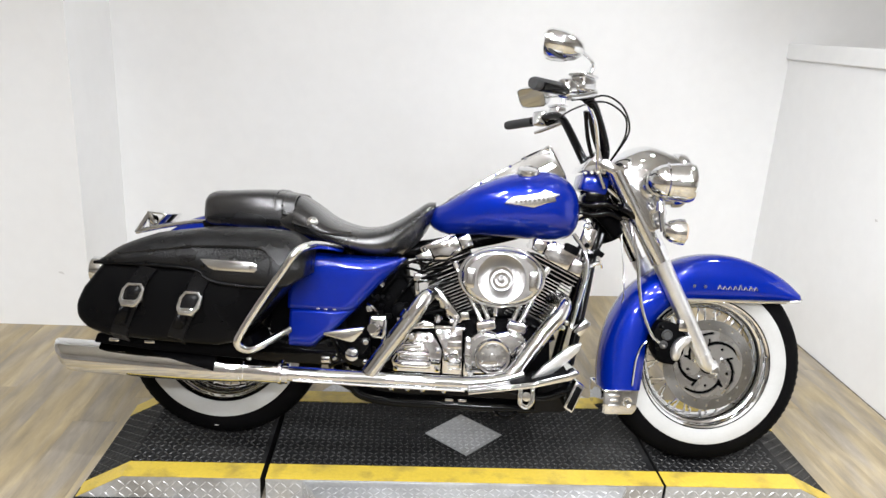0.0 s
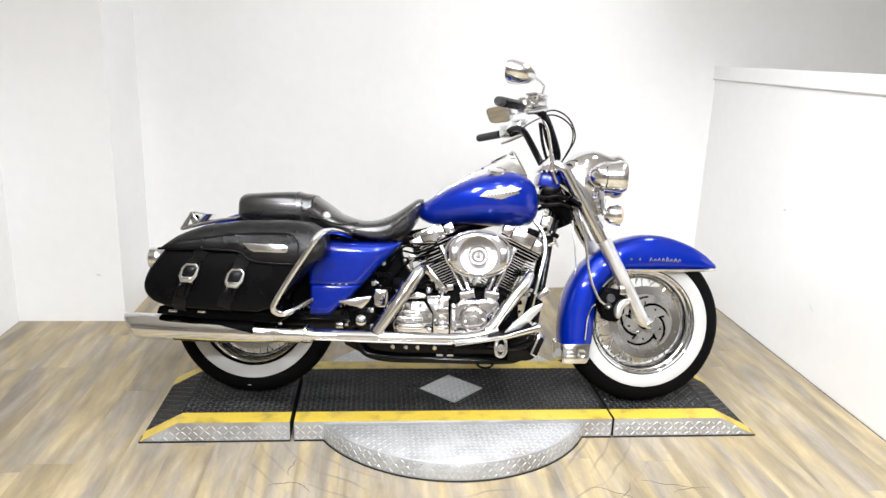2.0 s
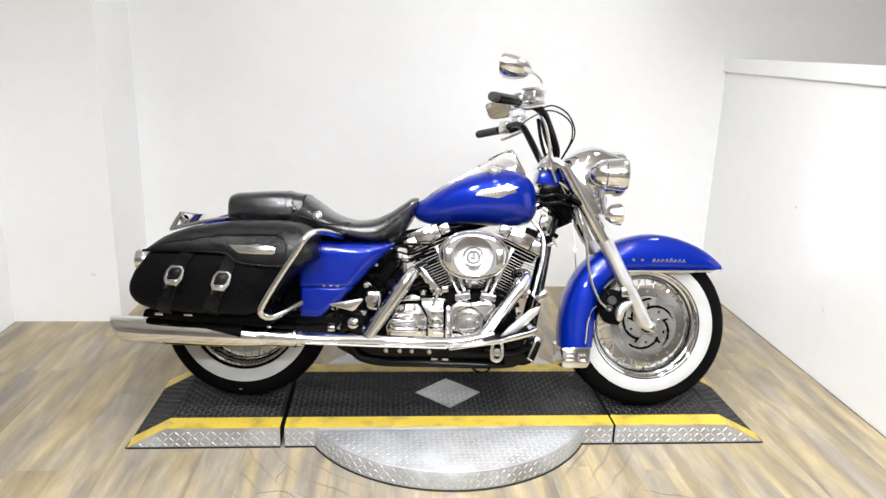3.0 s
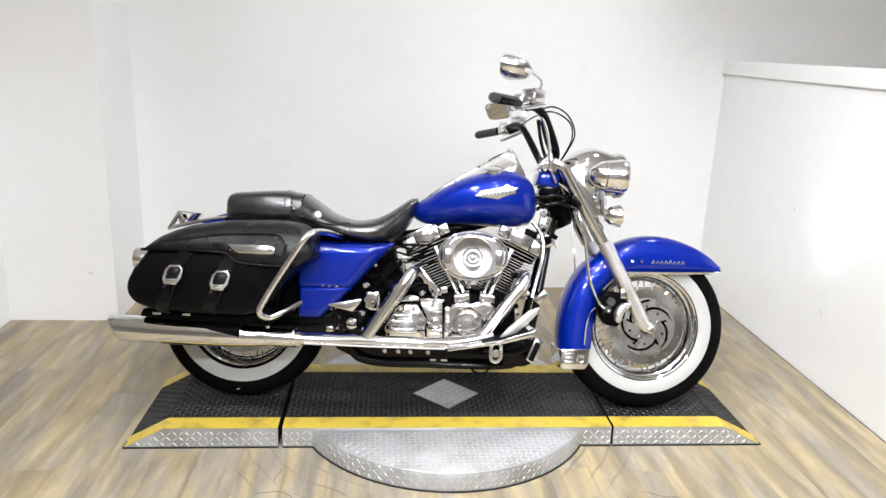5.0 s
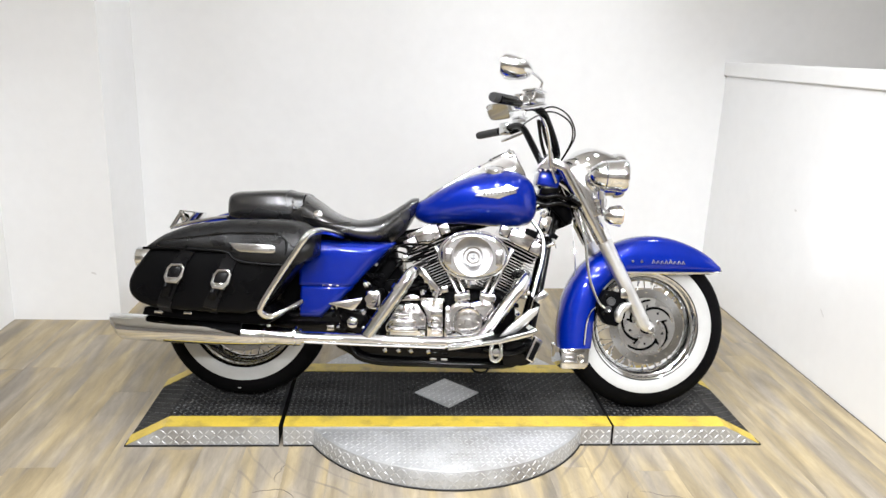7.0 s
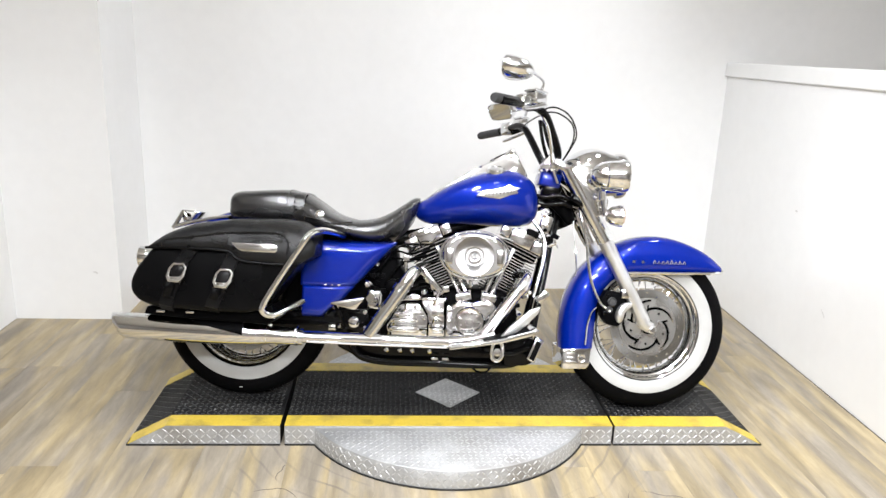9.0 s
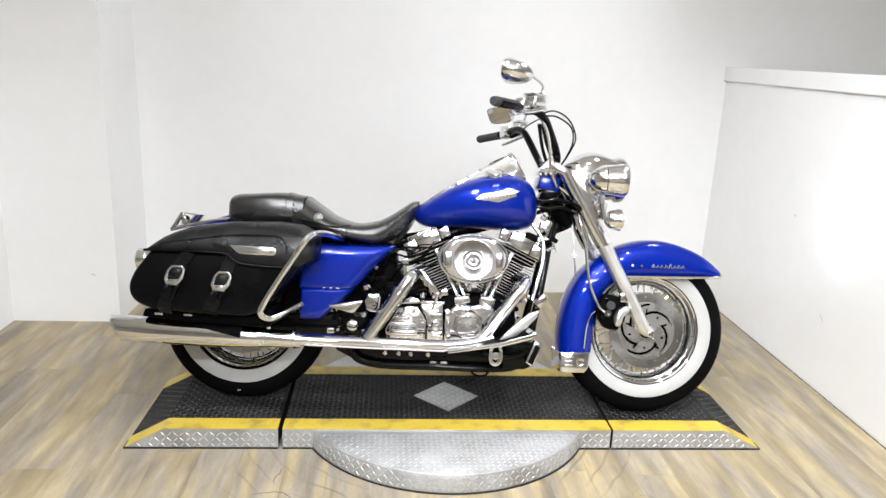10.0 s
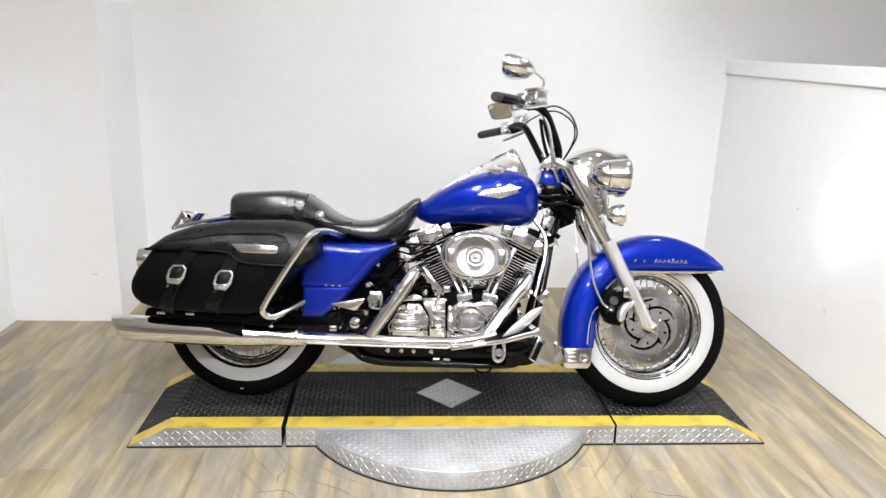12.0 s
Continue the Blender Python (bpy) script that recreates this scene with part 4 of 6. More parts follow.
# saddlebags with lids, straps and buckles
def saddlebag(s):
    inn, out = 0.195 * s, 0.395 * s
    body_poly = [(-0.218, 0.575), (-0.272, 0.50), (-0.292, 0.455), (-0.288, 0.415), (-0.258, 0.385), (-0.20, 0.368), (-0.05, 0.36), (0.10, 0.358), (0.155, 0.372), (0.195, 0.42), (0.255, 0.50), (0.305, 0.57)]
    bag = add("saddlebag", prism(body_poly, min(inn, out), max(inn, out), 0.028, 4), LEATHER, "black leather saddlebag", sharp=60)
    # lid: top narrows towards the middle of the machine
    low = [(-0.238, 0.568), (-0.10, 0.571), (0.035, 0.566), (0.068, 0.544), (0.108, 0.532), (0.215, 0.527), (0.29, 0.535), (0.325, 0.56)]
    xs = np.linspace(-0.236, 0.328, 34)
    rings = []
    for x in xs:
        zl = float(np.interp(x, [p[0] for p in low], [p[1] for p in low]))
        zt = float(np.interp(x, [-0.236, -0.215, -0.19, -0.14, -0.095, 0.04, 0.19, 0.27, 0.31, 0.328], [0.578, 0.597, 0.619, 0.642, 0.659, 0.680, 0.684, 0.678, 0.656, 0.628]))
        e = 1 if -0.22 < x < 0.31 else 0.985
        o_ = 0.41 * e
        if x > 0.24:
            o_ -= 0.35 * (x - 0.24) ** 1.3
        if x < -0.17:
            o_ -= 0.25 * (-0.17 - x)
        h = zt - zl
        prof = [(0.20, zl), (o_ - 0.006, zl), (o_, zl + 0.006), (o_ + 0.001, zl + 0.35 * h), (o_ - 0.008, zl + 0.58 * h), (o_ - 0.026, zl + 0.80 * h), (o_ - 0.055, zl + 0.93 * h), (o_ - 0.10, zl + 0.985 * h), (0.24, zl + h), (0.20, zl + 0.98 * h)]
        rings.append([Vector((x, yy * s, zz)) for yy, zz in prof])
    lid = add("lid", loft(rings), GRAINED, "black leather saddlebag lid", bag, sharp=75)
    add("lid_piping", tube([(x, (0.4105 if -0.2 < x < 0.25 else 0.4) * s, z + 0.002) for x, z in low[:-1]], 0.0045, 8), LEATHER, "", bag)
    # raised border of the woven panel on the lid
    add("panel_piping", tube([(-0.17, 0.409 * s, 0.600), (-0.08, 0.409 * s, 0.612), (0.04, 0.404 * s, 0.630), (0.17, 0.400 * s, 0.636), (0.222, 0.400 * s, 0.628), (0.243, 0.408 * s, 0.60), (0.24, 0.411 * s, 0.565)], 0.004, 6), GRAINED, "", bag)
    # woven panel
    bm = bmesh.new()
    for i in range(13):
        for j in range(5):
            x, z = 0.086 + 0.0115 * i, 0.599 + 0.0078 * j + 0.003 * (i / 13)
            if z > 0.628:
                continue
            lathe([(0, 0.0022), (0.0045, 0.0016), (0.0055, 0)], (x + 0.0055 * (j % 2), (0.4118 - 0.30 * max(0, z - 0.585)) * s, z), (0, s, 0.3), 6, bm=bm)
    tagged(add("woven_panel", bm, GRAINED, "basket-weave embossed panel", lid), kind="stuff")
    pl = [(0.052, 0.598), (0.195, 0.596), (0.208, 0.59), (0.209, 0.575), (0.20, 0.568), (0.092, 0.569), (0.078, 0.574)]
    plate = add("lid_plate", prism(pl, min(0.4095 * s, 0.4145 * s), max(0.4095 * s, 0.4145 * s), 0.0015), SATIN, "polished metal lid plate", bag)
    add("plate_rivet", lathe([(0.008, 0), (0.0075, 0.005), (0, 0.007)], (0.196, 0.4145 * s, 0.582), (0, s, 0), 16), CHROME, "", plate)
    for bx, bz, lx in ((-0.125, 0.491, -0.085), (0.031, 0.477, 0.065)):
        tail = (bx - 0.036, 0.394)
        strip = []
        for x, y, z in ((lx, 0.411, 0.566), (bx + 0.012, 0.4065, bz + 0.035), (bx, 0.4115, bz), (bx - 0.016, 0.405, bz - 0.04), (tail[0], 0.4025, tail[1]), (tail[0] - 0.005, 0.399, tail[1] - 0.018), (tail[0] - 0.006, 0.372, tail[1] - 0.038)):
            strip.append([Vector((x - 0.022, y * s, z + 0.004)), Vector((x + 0.022, y * s, z - 0.004)), Vector((x + 0.022, (y - 0.006) * s, z - 0.004)), Vector((x - 0.022, (y - 0.006) * s, z + 0.004))])
        st = add("strap", loft(strip), STRAP, "black leather strap", bag)
        shape = [(-0.026, -0.046), (-0.045, -0.020), (-0.045, 0.022), (-0.030, 0.046), (0.026, 0.046), (0.045, 0.026), (0.045, -0.018), (0.026, -0.046)]
        pts = [(bx + x * 0.57 + z * 0.17, 0.418 * s, bz + z * 0.60) for x, z in shape]
        ring = [Vector(p) for p in pts]
        c = Vector((bx, 0.418 * s, bz))
        rr = []
        for p in ring:
            d = (p - c).normalized()
            n = Vector((0, s, 0))
            wide = 0.0050 + 0.005 * max(0, -d.z)
            rr.append([p + wide * (math.cos(a) * d + 0.7 * math.sin(a) * n) for a in (2 * math.pi * j / 8 for j in range(8))])
        pad = superring(0, 0, 0.024, 0.021, 20, 3.0)
        add("strap_pad", loft([[Vector((bx + q.y * f + q.z * f * 0.17, s * yy, bz + q.z * f)) for q in pad] for f, yy in ((1.0, 0.408), (1.0, 0.4135), (0.8, 0.4175), (0.45, 0.4195), (0.1, 0.420))]), STRAP, "", st)
        add("buckle", loft(rr, closed=True), SATIN, "chrome strap buckle", st)
        add("buckle_bar", block((bx - 0.006, 0.419 * s, bz - 0.022), (0.036, 0.008, 0.016), 0.004), CHROME, "", st)
        add("strap_rivet", lathe([(0.006, 0), (0.005, 0.003), (0, 0.005)], (lx - 0.004, 0.4115 * s, 0.578), (0, s, 0), 10), BLACK, "", st)
        add("strap_fold", tube([(bx - 0.014, 0.407 * s, bz - 0.030), (bx - 0.022, 0.416 * s, bz - 0.052), (tail[0] + 0.004, 0.410 * s, tail[1] + 0.012)], [0.014, 0.017, 0.016], 12, squash=0.35), LEATHER, "", st)
    # guard rail round the front of the bag
    add("saddlebag_guard", tube([(0.40, 0.19 * s, 0.632), (0.37, 0.29 * s, 0.645), (0.345, 0.37 * s, 0.648), (0.315, 0.415 * s, 0.633), (0.278, 0.42 * s, 0.577), (0.22, 0.42 * s, 0.485), (0.172, 0.42 * s, 0.40), (0.166, 0.418 * s, 0.374), (0.178, 0.41 * s, 0.360), (0.200, 0.395 * s, 0.357), (0.235, 0.345 * s, 0.373), (0.275, 0.28 * s, 0.396)], 0.0112, 14, 5), CHROME, "chrome saddlebag guard rail")
    add("bag_support", tube([(-0.24, 0.24 * s, 0.352), (0.12, 0.24 * s, 0.352)], 0.009, 8), BLACK, "black saddlebag support rail")
    add("bag_floor", prism([(-0.26, 0.338), (-0.25, 0.366), (0.13, 0.362), (0.18, 0.385), (0.20, 0.34), (0.17, 0.316), (-0.1, 0.326)], min(0.15 * s, 0.345 * s), max(0.15 * s, 0.345 * s), 0.006), MATT, "black saddlebag base plate")
    for x in (-0.20, -0.10):
        add("support_clip", block((x, 0.335 * s, 0.350), (0.03, 0.03, 0.01), 0.003), ALU if x > -0.15 else CHROME, "saddlebag bracket")
    return bag


for s in (-1, 1):
    saddlebag(s)


# side covers
def cover_sheet(z0, z1, s, xl, rows=14, cols=22):
    """Bulged panel from the bag forward to its slanted front edge."""
    rings = []
    for a in np.linspace(0, 1, rows):
        z = z0 + (z1 - z0) * a
        xr = float(np.interp(z, [0.326, 0.36, 0.40, 0.45, 0.52, 0.58, 0.614], [0.33, 0.362, 0.412, 0.456, 0.518, 0.572, 0.597]))
        line = []
        for b in np.linspace(0, 1, cols):
            x = xl + (xr - xl) * b
            u, v = (z - 0.326) / 0.288, b
            bulge = (1 - abs(2 * u - 1) ** 12) ** 0.5 * (1 - v ** 11) ** 0.6
            lip = 0.001 * (1 - min(1, min(a, 1 - a) * 14))
            line.append(Vector((x, s * (0.165 + 0.055 * bulge - lip), z)))
        rings.append(line)
    return open_loft(rings)


for s in (-1, 1):
    cover = add("side_cover", cover_sheet(0.449, 0.614, s, 0.255), BLUE, "glossy bulged blue side cover", sharp=70)
    low = add("side_cover_panel", cover_sheet(0.326, 0.4475, s, 0.262), BLUE, "blue lower side panel", cover, sharp=70)
    for ob in (cover, low):
        mod = ob.modifiers.new("thickness", "SOLIDIFY")
        mod.thickness, mod.offset = 0.004, -1
    for x in (0.345, 0.368, 0.394):
        add("cover_mark", block((x, 0.221 * s, 0.4525), (0.010, 0.003, 0.003), 0.001), BRUSHED, "pale bar mark", cover)
    add("cover_backing", prism([(0.19, 0.36), (0.19, 0.59), (0.53, 0.59), (0.44, 0.46), (0.35, 0.36)], min(0.12 * s, 0.15 * s), max(0.12 * s, 0.15 * s)), MATT, "", cover)


# exhaust
def slash_pipe(s):
    rings = []
    y = 0.30 * s
    prof = [(-0.358, 0.2895, 0.0455), (-0.30, 0.288, 0.046), (-0.15, 0.2835, 0.0455), (0.0, 0.279, 0.043), (0.10, 0.276, 0.038), (0.15, 0.274, 0.033)]
    for k, (x, z, r) in enumerate(spline_rows(prof, 4)):
        ring = []
        for j in range(28):
            a = 2 * math.pi * j / 28
            dx = -0.025 * math.sin(a) * max(0, 1 - k / 4) if k < 4 else 0
            ring.append(Vector((x + dx, y + r * math.cos(a), z + r * math.sin(a))))
        rings.append(ring)
    m = add("muffler", loft(rings, caps=False), CHROME, "long slash-cut chrome muffler", sharp=30)
    mod = m.modifiers.new("thickness", "SOLIDIFY")
    mod.thickness, mod.offset = 0.003, -1
    add("muffler_core", lathe([(0, -0.30), (0.041, -0.30), (0.041, 0.08), (0, 0.08)], (0, y, 0.287), X, 24), MATT, "", m)
    sh = add("muffler_clamp", tube([(0.135, y, 0.2765), (0.285, y, 0.2715)], [0.0345, 0.029], 24), CHROME, "chrome muffler clamp")
    for x in (0.155, 0.262):
        add("clamp_band", lathe([(0.033, -0.006), (0.0352, -0.004), (0.0352, 0.004), (0.033, 0.006)], (x, y, 0.2755), X, 24), CHROME, "", sh)
    add("clamp_bolt", lathe([(0.007, 0), (0.007, 0.006), (0, 0.008)], (0.17, y + 0.01 * s, 0.308), Z, 6), CHROME, "", sh)
    return m


for s in (-1, 1):
    slash_pipe(s)
ex = add("exhaust_pipe", tube([(0.28, -0.30, 0.272), (0.45, -0.295, 0.271), (0.62, -0.285, 0.269), (0.78, -0.275, 0.268), (0.88, -0.26, 0.277), (0.96, -0.245, 0.297)], 0.0215, 18), CHROME, "chrome lower exhaust shield")
add("shield_edge", tube([(0.30, -0.318, 0.258), (0.55, -0.311, 0.254), (0.79, -0.297, 0.252)], 0.004, 8), CHROME, "", ex)
add("front_header", tube([(1.045, -0.07, 0.505), (1.072, -0.13, 0.515), (1.080, -0.18, 0.503), (1.064, -0.205, 0.472), (1.035, -0.21, 0.44), (0.995, -0.22, 0.385), (0.945, -0.24, 0.315), (0.915, -0.25, 0.285)], [0.016, 0.018, 0.020, 0.022, 0.0235, 0.0235, 0.0235, 0.022], 18), CHROME, "chrome front header heat shield")
add("front_header", tube([(1.055, -0.17, 0.49), (1.03, -0.175, 0.445), (0.99, -0.185, 0.39), (0.955, -0.195, 0.34)], 0.011, 14), CHROME, "chrome inner header pipe")
rh = add("rear_header", tube([(0.69, -0.15, 0.500), (0.676, -0.21, 0.514), (0.660, -0.262, 0.506), (0.62, -0.275, 0.445), (0.565, -0.285, 0.365), (0.512, -0.292, 0.285)], [0.018, 0.019, 0.023, 0.0245, 0.0245, 0.0235], 18), CHROME, "chrome rear header heat shield")
for f in (0.3, 0.62):
    p = Vector((0.664, -0.262, 0.525)).lerp(Vector((0.512, -0.292, 0.285)), f)
    add("shield_clamp", tube([p + Vector((0.006, 0, 0.009)), p - Vector((0.006, 0, 0.009))], 0.0268, 18), CHROME, "", rh)

# engine
case = add("crankcase", prism([(0.72, 0.20), (0.72, 0.40), (0.78, 0.45), (1.00, 0.45), (1.05, 0.40), (1.06, 0.26), (1.02, 0.20)], -0.13, 0.13, 0.02, 3), MATT, "black engine crankcase")
cc = [(0.795, 0.275), (0.785, 0.33), (0.80, 0.385), (0.835, 0.412), (0.88, 0.405), (0.925, 0.418), (0.968, 0.40), (0.985, 0.36), (0.968, 0.31), (0.935, 0.275)]
cov = add("cam_cover", prism(cc, -0.185, -0.12, 0.014, 4), ENGINE_CHROME, "chrome cam cover", sharp=60)
add("timer_cover", lathe([(0.056, 0), (0.056, 0.016), (0.05, 0.024), (0.044, 0.023), (0.042, 0.028), (0.03, 0.03), (0.014, 0.031), (0.012, 0.037), (0, 0.038)], (0, 0, 0), AX, 36), ENGINE_CHROME, "round ribbed timer cover", cov).location = (0.872, -0.185, 0.335)
for k in range(9):
    t = 2 * math.pi * k / 9
    add("cover_rib", block((0.872 + 0.034 * math.cos(t), -0.214, 0.335 + 0.034 * math.sin(t)), (0.009, 0.006, 0.006), 0.0015, pose(0, 0, 0, 0, -math.degrees(t), 0)), CHROME, "", cov)
for k in range(9):
    x, z = cc[k + 1 if k < 9 else 0]
    p = Vector((x, 0, z)).lerp(Vector((0.88, 0, 0.345)), 0.12)
    add("case_bolt", lathe([(0.0065, 0), (0.0065, 0.005), (0.004, 0.007), (0, 0.007)], (p.x, -0.184, p.z), AX, 8), CHROME, "", cov)
# gearbox and its covers
gear = add("gearbox", prism([(0.54, 0.262), (0.535, 0.36), (0.57, 0.40), (0.72, 0.42), (0.79, 0.41), (0.79, 0.262)], -0.14, 0.14, 0.018, 3), MATT, "black gearbox housing")
side = add("gearbox_cover", prism([(0.578, 0.270), (0.566, 0.306), (0.613, 0.385), (0.640, 0.394), (0.686, 0.393), (0.719, 0.342), (0.718, 0.270)], -0.180, -0.135, 0.006, 2), ENGINE_CHROME, "chrome gearbox side cover", gear)
add("cover_face", prism([(0.590, 0.282), (0.582, 0.306), (0.602, 0.362), (0.660, 0.366), (0.682, 0.335), (0.684, 0.282)], -0.196, -0.178, 0.007, 2), ENGINE_CHROME, "raised chrome cover face", side)
for z, x0, x1, r in ((0.300, 0.592, 0.678, 0.013), (0.330, 0.590, 0.674, 0.010), (0.353, 0.602, 0.655, 0.008)):
    add("cover_rib", tube([(x0, -0.196, z), (x0 + 0.01, -0.200, z), (x1 - 0.01, -0.200, z), (x1, -0.196, z)], r, 12, 2), ENGINE_CHROME, "", side)
for x, z in ((0.584, 0.281), (0.708, 0.284), (0.706, 0.342), (0.672, 0.380), (0.622, 0.378)):
    add("case_bolt", lathe([(0.0085, 0), (0.0085, 0.008), (0.005, 0.011), (0, 0.011)], (x, -0.18, z), AX, 10), CHROME, "", side)
mid = add("case_cover", prism([(0.723, 0.268), (0.720, 0.35), (0.692, 0.398), (0.70, 0.404), (0.778, 0.406), (0.784, 0.268)], -0.172, -0.12, 0.005, 2), ENGINE_CHROME, "flat polished case cover", gear)
add("cover_recess", prism([(0.733, 0.345), (0.735, 0.37), (0.778, 0.372), (0.778, 0.346)], -0.176, -0.17, 0.003), CHROME, "", mid)
add("cover_boss", lathe([(0.019, 0), (0.019, 0.006), (0.014, 0.009), (0.009, 0.006), (0, 0.007)], (0.755, -0.172, 0.325), AX, 20), CHROME, "round boss", mid)
for z in (0.285, 0.298):
    add("cover_rib", block((0.757, -0.174, z), (0.036, 0.008, 0.006), 0.002), CHROME, "", mid)
add("cover_ledge", tube([(0.696, -0.165, 0.408), (0.74, -0.17, 0.41), (0.782, -0.165, 0.409)], 0.007, 10), CHROME, "", mid)
add("case_column", prism([(0.787, 0.27), (0.787, 0.385), (0.796, 0.392), (0.806, 0.385), (0.812, 0.30), (0.82, 0.27)], -0.188, -0.14, 0.004), ENGINE_CHROME, "", mid)
for z in (0.288, 0.33, 0.372):
    add("case_bolt", lathe([(0.007, 0), (0.007, 0.007), (0, 0.009)], (0.799, -0.188, z), AX, 10), CHROME, "", mid)
add("shift_linkage", prism([(0.612, 0.398), (0.635, 0.414), (0.66, 0.428), (0.692, 0.418), (0.694, 0.404), (0.65, 0.40)], -0.165, -0.14, 0.005), CHROME, "chrome gearbox top", gear)
add("oil_dipstick", lathe([(0.012, 0), (0.014, 0.006), (0.014, 0.014), (0.006, 0.018), (0, 0.02)], (0.702, -0.155, 0.428), (0.1, -0.5, 0.8), 14), CHROME, "", gear)
add("oil_filler", lathe([(0.014, 0), (0.017, 0.012), (0.013, 0.02), (0, 0.022)], (0.735, -0.13, 0.44), (0, -0.4, 1), 16), CHROME, "", gear)
add("starter", tube([(0.60, -0.06, 0.43), (0.74, -0.06, 0.45)], 0.042, 18), BLACK, "", gear)


def cylinder(base, tilt, name_label):
    """One cylinder with fins, head, rocker box; axis leans by tilt degrees from the upright."""
    m = Matrix.Translation(base) @ pose(0, 0, 0, 0, tilt, 0)

    def tr(bm):
        bmesh.ops.transform(bm, matrix=m, verts=bm.verts)
        return bm
    barrel = add("cylinder", tr(lathe([(0, 0), (0.052, 0), (0.052, 0.22), (0, 0.22)], (0, 0, 0), Z, 28)), MATT, "black finned " + name_label)
    for k in range(17):
        z = 0.014 + 0.0108 * k
        w = 0.150 if k < 14 else 0.160
        add("fin", tr(block((0, 0, z), (w + 0.008 * (k > 8), 0.158, 0.0030), 0.0012, seg=1)), MATT, "", barrel)
        bm = bmesh.new()
        block((0, -0.0795, z), (w - 0.004, 0.004, 0.0024), 0, bm=bm)
        add("fin_edge", tr(bm), SATIN, "machined fin edge", barrel)
    head = add("cylinder_head", tr(block((0, 0, 0.215), (0.148, 0.165, 0.042), 0.01)), MATT, "black cylinder head", sharp=50)
    for k in range(3):
        add("fin", tr(block((0, 0, 0.203 + 0.013 * k), (0.166, 0.182, 0.0042), 0.0016, seg=1)), MATT, "", head)
        add("fin_edge", tr(block((0, -0.0915, 0.203 + 0.013 * k), (0.156, 0.002, 0.0026))), ALU, "machined fin edge", head)
    o = 1 if tilt > 0 else -1
    rocker = add("rocker_box", tr(block((o * -0.012, -0.008, 0.262), (0.090, 0.196, 0.054), 0.004)), ENGINE_CHROME, "chrome rocker box")
    add("rocker_end", tr(block((o * 0.060, -0.008, 0.258), (0.050, 0.192, 0.046), 0.004)), ENGINE_CHROME, "", rocker)
    add("rocker_lid", tr(block((o * 0.012, -0.004, 0.290), (0.104, 0.165, 0.018), 0.004)), ENGINE_CHROME, "", rocker)
    add("rocker_step", tr(block((o * -0.078, -0.008, 0.262), (0.038, 0.180, 0.040), 0.004)), ENGINE_CHROME, "", rocker)
    for x in (-0.04, 0.05):
        add("rocker_bolt", tr(lathe([(0.007, 0), (0.007, 0.010), (0.004, 0.013), (0, 0.013)], (o * x, -0.09, 0.283), Z, 10)), CHROME, "", rocker)
    add("rocker_gasket", tr(block((o * 0.01, -0.008, 0.2335), (0.150, 0.186, 0.003))), MATT, "", rocker)
    return barrel


cylinder((0.814, 0, 0.400), -25, "rear cylinder")
cylinder((0.964, 0, 0.400), 25, "front cylinder")
for (x0, x1, top) in ((0.838, 0.745, 0.60), (0.862, 0.79, 0.59), (0.925, 0.985, 0.59), (0.948, 1.03, 0.60)):
    b, t = Vector((x0, -0.148, 0.425)), Vector((x1, -0.115, top))
    rod = add("pushrod_tube", tube([b, t], 0.0085, 12), CHROME, "chrome pushrod tube")
    for f, r in ((0.02, 0.013), (0.36, 0.0115), (0.42, 0.0115), (0.98, 0.012)):
        p = b.lerp(t, f)
        d = (t - b).normalized()
        add("collar", tube([p - d * 0.008, p + d * 0.008], r, 12), CHROME, "", rod)
for x, tilt in ((0.848, -14), (0.942, 14)):
    tb = add("tappet_block", block((x, -0.14, 0.422), (0.062, 0.06, 0.034), 0.009, pose(0, 0, 0, 0, tilt, 0), seg=3), ENGINE_CHROME, "chrome tappet block", sharp=60)
    for dx in (-0.022, 0.022):
        add("tappet_bolt", lathe([(0.006, 0), (0.006, 0.007), (0, 0.009)], (x + dx, -0.158, 0.44), Z, 8), CHROME, "", tb)
add("intake_block", block((0.883, -0.02, 0.56), (0.09, 0.16, 0.11), 0.02), MATT, "")

# air cleaner
rings = []
for y, f in ((-0.17, 0.90), (-0.19, 0.985), (-0.225, 1.0), (-0.24, 0.985), (-0.25, 0.95), (-0.2565, 0.89), (-0.2575, 0.84), (-0.2575, 0.82), (-0.2575, 0.60)):
    rings.append([Vector((0.881 + 0.121 * f * math.copysign(abs(math.cos(a)) ** 0.92, math.cos(a)), y, 0.579 + 0.084 * f * math.copysign(abs(math.sin(a)) ** 0.92, math.sin(a)))) for a in (2 * math.pi * j / 56 for j in range(56))])
air = add("air_cleaner", loft(rings), CHROME, "oval chrome air cleaner cover")
add("air_cleaner_rim", tube([(0.881 + 0.124 * math.cos(a), -0.232, 0.579 + 0.087 * math.sin(a)) for a in (2 * math.pi * j / 40 for j in range(41))], 0.0045, 8, 1), CHROME, "", air)
add("cover_disc", lathe([(0.072, -0.002), (0.072, 0.0025), (0.0705, 0.004), (0.069, 0.0033), (0.036, 0.0038), (0.0345, 0.0052), (0.033, 0.0044), (0.022, 0.0046), (0.0205, 0.0056), (0.019, 0.0048), (0.011, 0.005), (0.009, 0.008), (0, 0.0085)], (0, 0, 0), AX, 56), SPUN, "spun metal disc", air).location = (0.879, -0.256, 0.577)
